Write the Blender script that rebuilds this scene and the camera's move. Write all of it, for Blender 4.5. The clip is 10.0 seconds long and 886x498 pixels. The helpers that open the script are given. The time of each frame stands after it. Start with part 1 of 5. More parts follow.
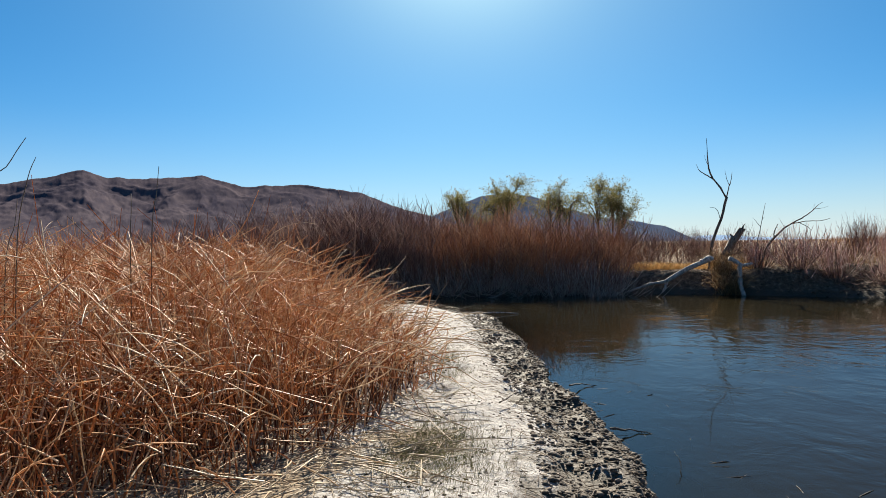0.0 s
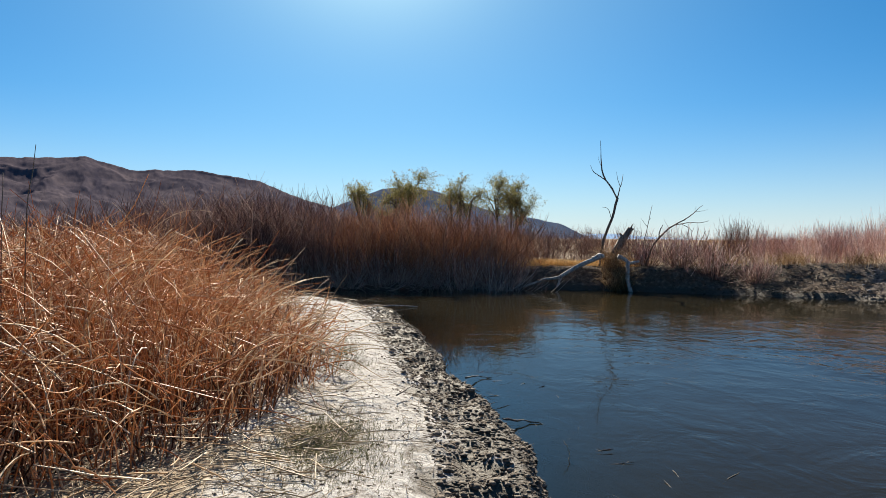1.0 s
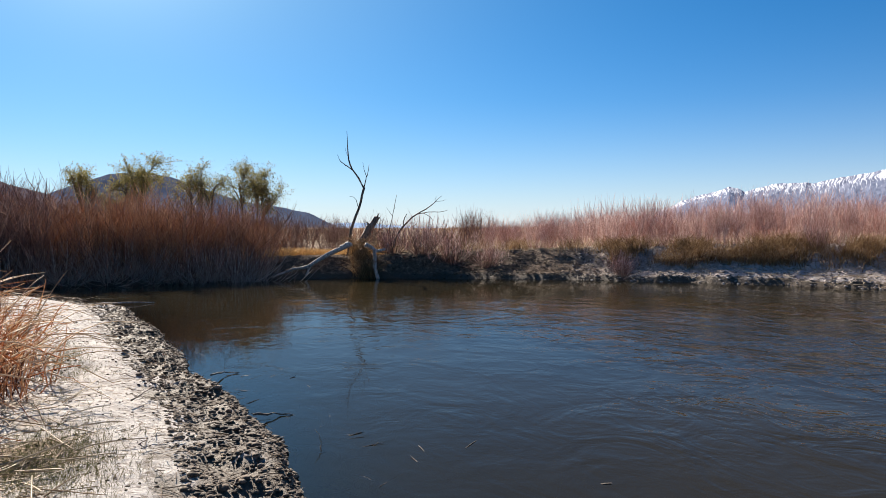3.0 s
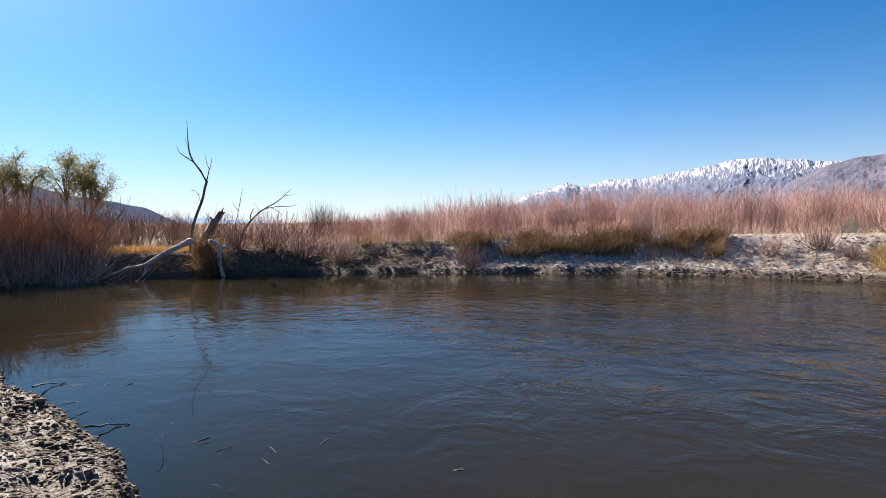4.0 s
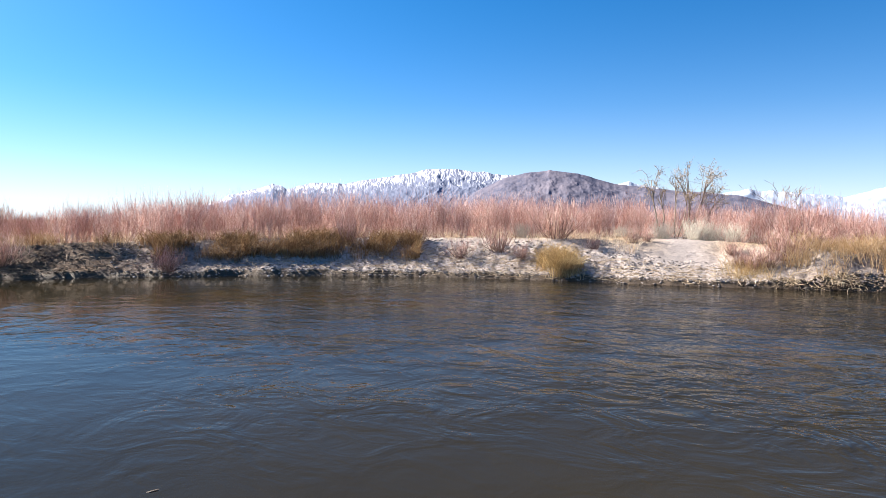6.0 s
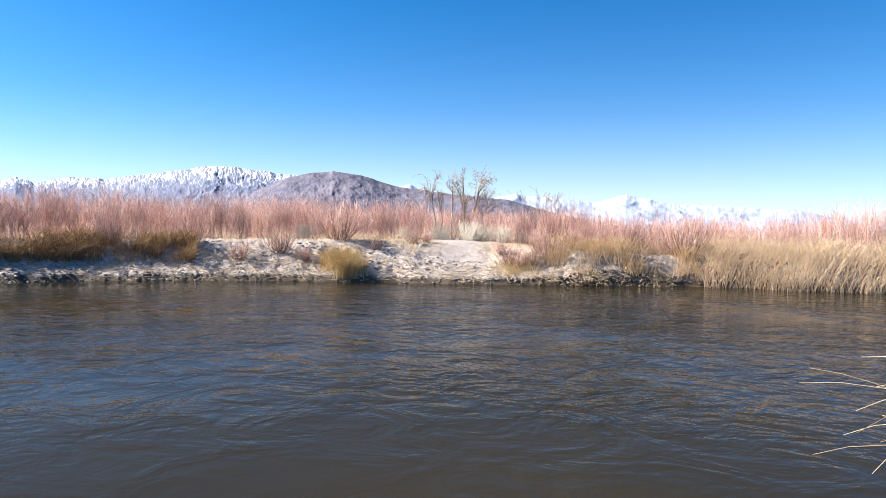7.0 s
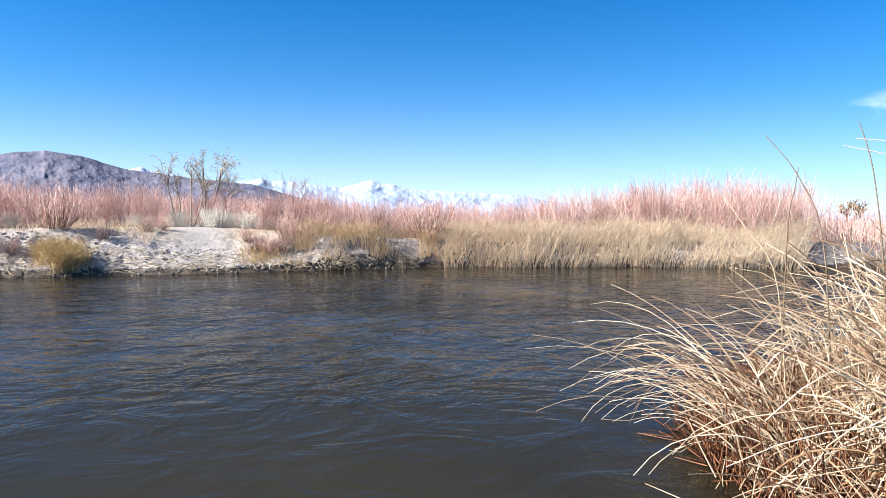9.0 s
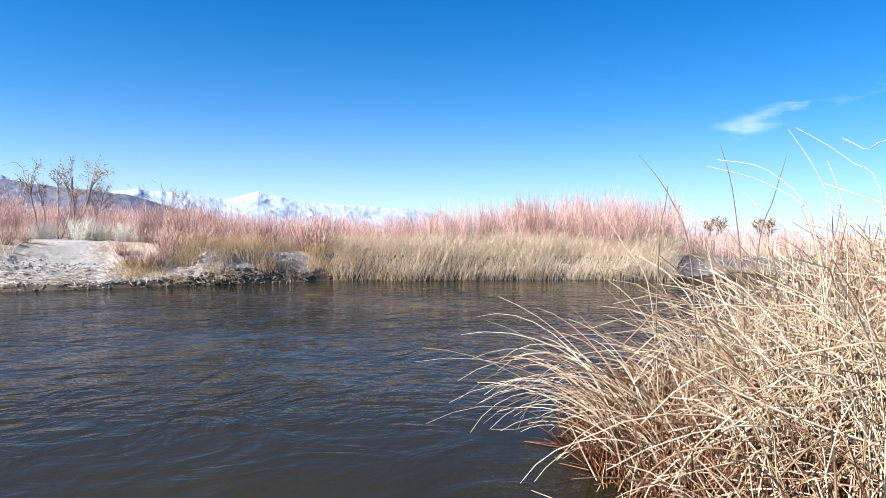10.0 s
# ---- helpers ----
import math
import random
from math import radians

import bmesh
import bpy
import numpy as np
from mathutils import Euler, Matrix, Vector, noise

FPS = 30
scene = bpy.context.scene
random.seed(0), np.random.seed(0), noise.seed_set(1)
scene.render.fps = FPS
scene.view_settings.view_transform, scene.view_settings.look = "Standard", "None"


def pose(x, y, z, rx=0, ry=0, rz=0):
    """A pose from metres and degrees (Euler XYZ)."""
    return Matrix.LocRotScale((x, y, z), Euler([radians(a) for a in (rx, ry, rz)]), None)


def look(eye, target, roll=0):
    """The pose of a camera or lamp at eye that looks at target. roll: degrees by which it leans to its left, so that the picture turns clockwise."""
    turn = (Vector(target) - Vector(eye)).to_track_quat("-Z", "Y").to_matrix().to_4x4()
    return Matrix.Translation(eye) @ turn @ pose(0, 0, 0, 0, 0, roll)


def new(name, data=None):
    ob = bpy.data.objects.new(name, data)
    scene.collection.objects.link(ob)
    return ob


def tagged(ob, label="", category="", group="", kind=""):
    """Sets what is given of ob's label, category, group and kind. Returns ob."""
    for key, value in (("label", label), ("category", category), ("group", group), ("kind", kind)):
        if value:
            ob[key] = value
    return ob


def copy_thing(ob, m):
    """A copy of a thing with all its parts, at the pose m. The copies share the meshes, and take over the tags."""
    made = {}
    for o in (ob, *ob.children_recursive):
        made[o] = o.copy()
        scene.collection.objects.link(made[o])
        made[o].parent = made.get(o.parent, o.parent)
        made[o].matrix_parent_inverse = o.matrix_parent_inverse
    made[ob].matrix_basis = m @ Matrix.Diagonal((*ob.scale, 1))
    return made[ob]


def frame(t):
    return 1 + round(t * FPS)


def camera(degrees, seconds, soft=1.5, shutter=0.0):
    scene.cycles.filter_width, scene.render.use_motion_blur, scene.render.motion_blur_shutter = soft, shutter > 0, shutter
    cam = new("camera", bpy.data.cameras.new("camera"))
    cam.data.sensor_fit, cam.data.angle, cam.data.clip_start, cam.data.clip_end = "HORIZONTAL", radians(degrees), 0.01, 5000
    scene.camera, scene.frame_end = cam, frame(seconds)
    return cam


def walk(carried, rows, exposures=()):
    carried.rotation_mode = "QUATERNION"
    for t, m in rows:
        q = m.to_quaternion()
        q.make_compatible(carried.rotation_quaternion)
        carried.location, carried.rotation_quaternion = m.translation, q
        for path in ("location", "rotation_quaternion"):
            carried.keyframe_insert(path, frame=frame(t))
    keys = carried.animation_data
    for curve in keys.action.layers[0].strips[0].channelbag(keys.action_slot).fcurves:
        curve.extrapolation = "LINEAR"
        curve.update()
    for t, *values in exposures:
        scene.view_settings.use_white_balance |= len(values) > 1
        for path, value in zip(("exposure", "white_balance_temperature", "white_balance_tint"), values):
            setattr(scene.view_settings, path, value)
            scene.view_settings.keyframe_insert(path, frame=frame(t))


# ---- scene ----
cam = camera(66.0, 10.0, soft=0.8)
EYE = 1.8
# seconds, yaw, pitch, roll: the camera pans on the spot at the water's edge
PATH = [
    (0.0, -0.01, -0.39, 0.87),
    (0.5, -3.91, -0.87, 0.23),
    (1.0, -8.32, -1.00, -0.54),
    (1.5, -12.59, -1.03, -1.05),
    (2.0, -17.77, -1.19, -1.09),
    (3.5, -35.40, -2.03, 0.24),
    (4.0, -41.66, -2.26, 0.20),
    (4.5, -47.18, -2.84, -0.18),
    (5.0, -53.16, -2.31, 0.59),
    (5.2, -55.54, -1.88, 1.00),
    (6.3, -71.68, -1.62, -2.08),
    (6.5, -76.16, -1.15, -2.53),
    (7.0, -83.96, -1.54, -1.13),
    (7.5, -90.99, -1.57, -0.92),
    (8.0, -96.05, -2.13, -0.65),
    (8.5, -100.31, -2.59, -0.47),
    (9.0, -104.91, -2.50, -0.44),
    (9.5, -110.26, -2.30, -0.64),
    (10.0, -114.12, -1.28, -0.70)]
walk(cam, [(t, pose(0, 0, EYE, 90 + p, r, y)) for t, y, p, r in PATH],
     exposures=((0.0, 1.11, 7150, 7), (2.0, 1.11, 7100, 8), (3.5, 1.31, 7100, 14), (5.0, 1.63, 7050, 14), (6.5, 1.82, 6900, 12), (7.5, 1.87, 6750, 10), (8.5, 1.82, 6400, 8), (10.0, 1.69, 6050, 7)))


# ---- light ----
SUN_EL, SUN_AZ = radians(33.5), radians(-1.0)
world = bpy.data.worlds.new("world")
scene.world = world
world.use_nodes = True
wt = world.node_tree
for n in list(wt.nodes):
    wt.nodes.remove(n)


def node(tree, kind, **inputs):
    n = tree.nodes.new(kind)
    for key, value in inputs.items():
        n.inputs[key.replace("_", " ")].default_value = value
    return n


def math_node(tree, op, a, b=0.0, clamp=False):
    n = tree.nodes.new("ShaderNodeMath")
    n.operation, n.use_clamp = op, clamp
    for i, v in enumerate((a, b)):
        if isinstance(v, (int, float)):
            n.inputs[i].default_value = v
        else:
            tree.links.new(v, n.inputs[i])
    return n.outputs[0]


def ramp(tree, fac, stops):
    n = tree.nodes.new("ShaderNodeValToRGB")
    els = n.color_ramp.elements
    while len(els) < len(stops):
        els.new(0.5)
    for e, (p, c) in zip(els, stops):
        e.position, e.color = p, (*c, 1) if len(c) == 3 else c
    tree.links.new(fac, n.inputs[0])
    return n.outputs[0]


def mix(tree, fac, a, b, blend="MIX"):
    n = tree.nodes.new("ShaderNodeMix")
    n.data_type, n.blend_type = "RGBA", blend
    for i, v in ((0, fac), (6, a), (7, b)):
        if isinstance(v, (int, float)):
            n.inputs[i].default_value = v
        elif isinstance(v, tuple):
            n.inputs[i].default_value = (*v, 1)
        else:
            tree.links.new(v, n.inputs[i])
    return n.outputs[2]


sky = wt.nodes.new("ShaderNodeTexSky")
sky.sky_type, sky.sun_disc = "NISHITA", False
sky.sun_elevation, sky.sun_rotation = SUN_EL, -SUN_AZ
sky.altitude, sky.air_density, sky.dust_density, sky.ozone_density = 1200, 1.0, 0.12, 3.0
hsv = node(wt, "ShaderNodeHueSaturation", Saturation=1.22)
wt.links.new(mix(wt, 1.0, sky.outputs[0], (0.66, 1.07, 1.40), "MULTIPLY"), hsv.inputs["Color"])
# thin wisps of cloud low in the sky, away from the sun
tc = wt.nodes.new("ShaderNodeTexCoord")
wmap = wt.nodes.new("ShaderNodeMapping")
wmap.inputs["Scale"].default_value = (9, 9, 42)
wmap.inputs["Rotation"].default_value = (0.12, 0.14, 0)
wt.links.new(tc.outputs["Generated"], wmap.inputs[0])
wn = node(wt, "ShaderNodeTexNoise", Scale=1.0, Detail=6.0, Roughness=0.6, Distortion=0.4)
wt.links.new(wmap.outputs[0], wn.inputs["Vector"])


def toward(az, el):
    a, e = radians(az), radians(el)
    return Vector((-math.sin(a) * math.cos(e), math.cos(a) * math.cos(e), math.sin(e)))


def dot_node(v):
    n = wt.nodes.new("ShaderNodeVectorMath")
    n.operation = "DOT_PRODUCT"
    wt.links.new(tc.outputs["Generated"], n.inputs[0])
    n.inputs[1].default_value = v
    return n.outputs["Value"]


band = toward(-136, 7.9).cross(toward(-147, 11.3)).normalized()
off = math_node(wt, "ABSOLUTE", dot_node(band))
inband = math_node(wt, "SUBTRACT", 1.0, math_node(wt, "MULTIPLY", off, 55.0), True)
near = math_node(wt, "MULTIPLY", math_node(wt, "SUBTRACT", dot_node(toward(-143, 10)), math.cos(radians(9))), 220.0, True)
cloud = math_node(wt, "MULTIPLY", math_node(wt, "MULTIPLY", inband, near),
                  math_node(wt, "MULTIPLY", math_node(wt, "SUBTRACT", wn.outputs[0], 0.5), 5.0, True), True)
# gaps that part the wisp into shreds
gap = node(wt, "ShaderNodeTexNoise", Scale=13.0, Detail=3.0, Roughness=0.5)
wt.links.new(tc.outputs["Generated"], gap.inputs["Vector"])
cloud = math_node(wt, "MULTIPLY", cloud, math_node(wt, "MULTIPLY", math_node(wt, "SUBTRACT", gap.outputs[0], 0.44), 9.0, True))
# pale air towards the horizon
sz = wt.nodes.new("ShaderNodeSeparateXYZ")
wt.links.new(tc.outputs["Generated"], sz.inputs[0])
haze = math_node(wt, "MULTIPLY", math_node(wt, "POWER", 2.718, math_node(wt, "MULTIPLY", math_node(wt, "ABSOLUTE", sz.outputs["Z"]), -11.0)), 0.62)
air = mix(wt, haze, hsv.outputs[0], (10.1, 10.2, 11.7))
# bright air round the sun
sd = math_node(wt, "MAXIMUM", dot_node(toward(-2.5, 29)), 0.0)
air = mix(wt, math_node(wt, "MULTIPLY", math_node(wt, "POWER", sd, 4.5), 0.14), air, (6.3, 12.5, 15.2))
glow = math_node(wt, "ADD", math_node(wt, "MULTIPLY", math_node(wt, "POWER", sd, 90.0), 0.75), math_node(wt, "MULTIPLY", math_node(wt, "POWER", sd, 14.0), 0.21), True)
low = math_node(wt, "MULTIPLY", math_node(wt, "POWER", 2.718, math_node(wt, "MULTIPLY", math_node(wt, "ABSOLUTE", sz.outputs["Z"]), -19.0)), 0.5)
air = mix(wt, low, air, (9.8, 10.2, 11.4))
air = mix(wt, glow, air, (12.0, 17.2, 18.5))
bg = node(wt, "ShaderNodeBackground", Strength=0.0358)
wt.links.new(mix(wt, math_node(wt, "MULTIPLY", cloud, 0.55), air, (11.0, 12.0, 13.0)), bg.inputs[0])
wo = wt.nodes.new("ShaderNodeOutputWorld")
wt.links.new(bg.outputs[0], wo.inputs[0])

sun = new("sun", bpy.data.lights.new("sun", "SUN"))
sun.data.energy, sun.data.angle, sun.data.color = 5.0, radians(0.55), (1.0, 0.95, 0.87)
sun.matrix_world = look((-60 * math.sin(SUN_AZ) * math.cos(SUN_EL), 60 * math.cos(SUN_AZ) * math.cos(SUN_EL), 60 * math.sin(SUN_EL)), (0, 0, 0))


# ---- materials ----
def material(name):
    m = bpy.data.materials.new(name)
    m.use_nodes = True
    t = m.node_tree
    return m, t, t.nodes["Principled BSDF"], t.nodes["Material Output"]


def noise_tex(tree, scale, detail=4.0, vector=None, rough=0.55):
    n = node(tree, "ShaderNodeTexNoise", Scale=scale, Detail=detail, Roughness=rough)
    if vector is None:
        vector = tree.nodes.new("ShaderNodeNewGeometry").outputs["Position"]
    tree.links.new(vector, n.inputs["Vector"])
    return n.outputs[0]


def bump(tree, bsdf, height, strength, distance):
    b = node(tree, "ShaderNodeBump", Strength=strength, Distance=distance)
    tree.links.new(height, b.inputs["Height"])
    tree.links.new(b.outputs[0], bsdf.inputs["Normal"])


def stem_material(name, colours, rough=0.6, through_light=0.0, scale=9.0, gloss=0.12):
    """Dry stalks, twigs and leaves: each island takes its own shade, mottled along its length."""
    m, t, p, out = material(name)
    g = t.nodes.new("ShaderNodeNewGeometry")
    base = ramp(t, g.outputs["Random Per Island"], [(i / (len(colours) - 1), c) for i, c in enumerate(colours)])
    n = noise_tex(t, scale, 3.0)
    col = mix(t, 1.0, base, ramp(t, n, [(0.3, (0.62, 0.58, 0.55)), (0.7, (1.0, 1.0, 1.0))]), "MULTIPLY")
    t.links.new(col, p.inputs["Base Color"])
    p.inputs["Roughness"].default_value = rough
    p.inputs["Specular IOR Level"].default_value = gloss
    if through_light:
        tr = t.nodes.new("ShaderNodeBsdfTranslucent")
        t.links.new(col, tr.inputs[0])
        mx = t.nodes.new("ShaderNodeMixShader")
        mx.inputs[0].default_value = through_light
        t.links.new(p.outputs[0], mx.inputs[1])
        t.links.new(tr.outputs[0], mx.inputs[2])
        t.links.new(mx.outputs[0], out.inputs[0])
    return m


def bark_material(name, dark, light, scale=6.0, rough=0.8):
    m, t, p, out = material(name)
    pos = t.nodes.new("ShaderNodeNewGeometry").outputs["Position"]
    mp = t.nodes.new("ShaderNodeMapping")
    mp.inputs["Scale"].default_value = (1, 1, 0.25)
    t.links.new(pos, mp.inputs[0])
    n = noise_tex(t, scale * 4, 6.0, mp.outputs[0])
    big = noise_tex(t, scale * 0.5, 2.0)
    col = ramp(t, math_node(t, "ADD", math_node(t, "MULTIPLY", n, 0.65), math_node(t, "MULTIPLY", big, 0.35)),
               [(0.35, dark), (0.62, light)])
    t.links.new(col, p.inputs["Base Color"])
    p.inputs["Roughness"].default_value = rough
    bump(t, p, n, 0.8, 0.03)
    return m


M_REED_L = stem_material("russet_reed", [(0.28, 0.10, 0.04), (0.58, 0.23, 0.09), (0.76, 0.38, 0.17), (0.84, 0.52, 0.29), (0.92, 0.74, 0.52)], 0.5, 0.36, gloss=0.24)
M_REED_PALE = stem_material("bleached_reed", [(0.50, 0.29, 0.15), (0.72, 0.50, 0.30), (0.88, 0.72, 0.52)], 0.5, 0.12, gloss=0.14)
M_REED_R = stem_material("straw_reed", [(0.19, 0.095, 0.052), (0.44, 0.30, 0.185), (0.61, 0.48, 0.335), (0.73, 0.63, 0.49)], 0.45, 0.08, gloss=0.35)
M_STALK = stem_material("grey_brown_stalk", [(0.12, 0.085, 0.06), (0.22, 0.16, 0.11)], 0.6)
M_LITTER = stem_material("bleached_litter", [(0.28, 0.2, 0.13), (0.5, 0.4, 0.28), (0.7, 0.6, 0.46)], 0.6)
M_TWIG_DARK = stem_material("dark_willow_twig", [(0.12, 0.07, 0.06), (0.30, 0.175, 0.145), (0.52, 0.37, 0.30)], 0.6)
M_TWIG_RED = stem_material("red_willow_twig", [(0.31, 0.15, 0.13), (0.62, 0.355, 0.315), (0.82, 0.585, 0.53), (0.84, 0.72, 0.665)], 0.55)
M_TWIG_PALE = stem_material("bleached_dead_twig", [(0.42, 0.36, 0.32), (0.66, 0.60, 0.54)], 0.7)
M_GOLD = stem_material("golden_grass", [(0.68, 0.39, 0.13), (0.84, 0.55, 0.22), (0.90, 0.69, 0.38)], 0.6, 0.3)
M_STRAW = stem_material("dry_straw_grass", [(0.66, 0.45, 0.25), (0.86, 0.66, 0.42), (0.93, 0.79, 0.58)], 0.6, 0.25)
M_GOLD_PALE = stem_material("pale_straw", [(0.84, 0.65, 0.46), (0.93, 0.78, 0.60), (0.96, 0.87, 0.73)], 0.6, 0.3)
M_GRASS_DARK = stem_material("olive_brown_grass", [(0.17, 0.095, 0.05), (0.38, 0.235, 0.12), (0.62, 0.44, 0.25)], 0.6, 0.15)
M_TUFT = stem_material("yellow_green_tuft", [(0.40, 0.27, 0.12), (0.67, 0.49, 0.24), (0.88, 0.71, 0.43)], 0.6, 0.1)
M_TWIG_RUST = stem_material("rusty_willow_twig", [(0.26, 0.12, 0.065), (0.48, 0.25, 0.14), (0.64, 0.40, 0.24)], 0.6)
M_GRASS_GREEN = stem_material("short_green_grass", [(0.10, 0.12, 0.035), (0.2, 0.2, 0.08), (0.36, 0.3, 0.16)], 0.6, 0.1)
M_SAGE = stem_material("grey_sage", [(0.55, 0.52, 0.46), (0.78, 0.75, 0.67)], 0.7)
M_LEAF = stem_material("spring_willow_leaf", [(0.16, 0.15, 0.05), (0.27, 0.245, 0.09), (0.40, 0.35, 0.16)], 0.55, 0.45)
M_LEAF_YELLOW = stem_material("yellow_bud_leaf", [(0.42, 0.33, 0.19), (0.58, 0.48, 0.32)], 0.6, 0.3)
M_BARK = bark_material("willow_bark", (0.03, 0.022, 0.017), (0.13, 0.10, 0.08))
M_DEAD = bark_material("weathered_deadwood", (0.05, 0.034, 0.024), (0.24, 0.18, 0.135))
M_BLEACHED = bark_material("bleached_driftwood", (0.16, 0.13, 0.11), (0.55, 0.50, 0.45))


def ground_material():
    m, t, p, out = material("bank_soil")
    geo = t.nodes.new("ShaderNodeNewGeometry")
    pos = geo.outputs["Position"]
    sep = t.nodes.new("ShaderNodeSeparateXYZ")
    t.links.new(pos, sep.inputs[0])
    big, mid, fine = noise_tex(t, 0.9, 3.0), noise_tex(t, 7.0, 6.0, rough=0.65), noise_tex(t, 45.0, 4.0, rough=0.7)
    spots = noise_tex(t, 16.0, 5.0, rough=0.7)
    crust = ramp(t, mid, [(0.3, (0.22, 0.19, 0.165)), (0.42, (0.48, 0.44, 0.405)), (0.55, (0.58, 0.553, 0.53)), (0.75, (0.69, 0.672, 0.655))])
    crust = mix(t, ramp(t, spots, [(0.36, (1, 1, 1)), (0.45, (0, 0, 0))]), crust, (0.13, 0.10, 0.08))
    crust = mix(t, 1.0, crust, ramp(t, fine, [(0.3, (0.62, 0.6, 0.58)), (0.6, (1, 1, 1))]), "MULTIPLY")
    litter = ramp(t, mid, [(0.3, (0.12, 0.08, 0.05)), (0.5, (0.27, 0.195, 0.125)), (0.7, (0.46, 0.36, 0.25))])
    mud = ramp(t, fine, [(0.3, (0.030, 0.0205, 0.0135)), (0.7, (0.13, 0.094, 0.066))])
    bank = ramp(t, mid, [(0.32, (0.19, 0.15, 0.13)), (0.45, (0.36, 0.315, 0.297)), (0.62, (0.50, 0.452, 0.435))])
    # dark soil tone that stands in for shade on the backlit bank
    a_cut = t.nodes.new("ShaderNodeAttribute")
    a_cut.attribute_name = "silt_shade"
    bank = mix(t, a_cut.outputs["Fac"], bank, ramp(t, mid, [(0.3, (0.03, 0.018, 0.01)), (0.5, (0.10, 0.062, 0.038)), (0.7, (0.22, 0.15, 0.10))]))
    a_lit = t.nodes.new("ShaderNodeAttribute")
    a_lit.attribute_name = "litter"
    a_far = t.nodes.new("ShaderNodeAttribute")
    a_far.attribute_name = "farside"
    a_sand = t.nodes.new("ShaderNodeAttribute")
    a_sand.attribute_name = "sand"
    sand = ramp(t, mid, [(0.3, (0.26, 0.225, 0.21)), (0.6, (0.36, 0.322, 0.305))])
    bank = mix(t, a_sand.outputs["Fac"], bank, sand)
    col = mix(t, a_far.outputs["Fac"], crust, bank)
    lit = math_node(t, "ADD", a_lit.outputs["Fac"], math_node(t, "MULTIPLY", math_node(t, "SUBTRACT", mid, 0.5), 1.2), True)
    col = mix(t, lit, col, litter)
    z = math_node(t, "ADD", sep.outputs["Z"], math_node(t, "MULTIPLY", math_node(t, "SUBTRACT", big, 0.5), 0.24))
    z = math_node(t, "ADD", z, math_node(t, "MULTIPLY", math_node(t, "SUBTRACT", mid, 0.5), 0.24))
    wet = ramp(t, z, [(0.165, (1, 1, 1)), (0.225, (0, 0, 0))])
    col = mix(t, wet, col, mud)
    # pale silt on the bed under water
    sunk = ramp(t, math_node(t, "ADD", sep.outputs["Z"], 0.5), [(0.42, (1, 1, 1)), (0.48, (0, 0, 0))])
    col = mix(t, sunk, col, ramp(t, mid, [(0.35, (0.17, 0.135, 0.09)), (0.6, (0.30, 0.24, 0.165))]))
    t.links.new(col, p.inputs["Base Color"])
    rgh = math_node(t, "SUBTRACT", 0.95, math_node(t, "MULTIPLY", wet, 0.35))
    t.links.new(rgh, p.inputs["Roughness"])
    p.inputs["Specular IOR Level"].default_value = 0.25
    h = math_node(t, "ADD", math_node(t, "MULTIPLY", mid, 0.7), math_node(t, "MULTIPLY", fine, 0.35))
    bump(t, p, h, 0.9, 0.07)
    return m


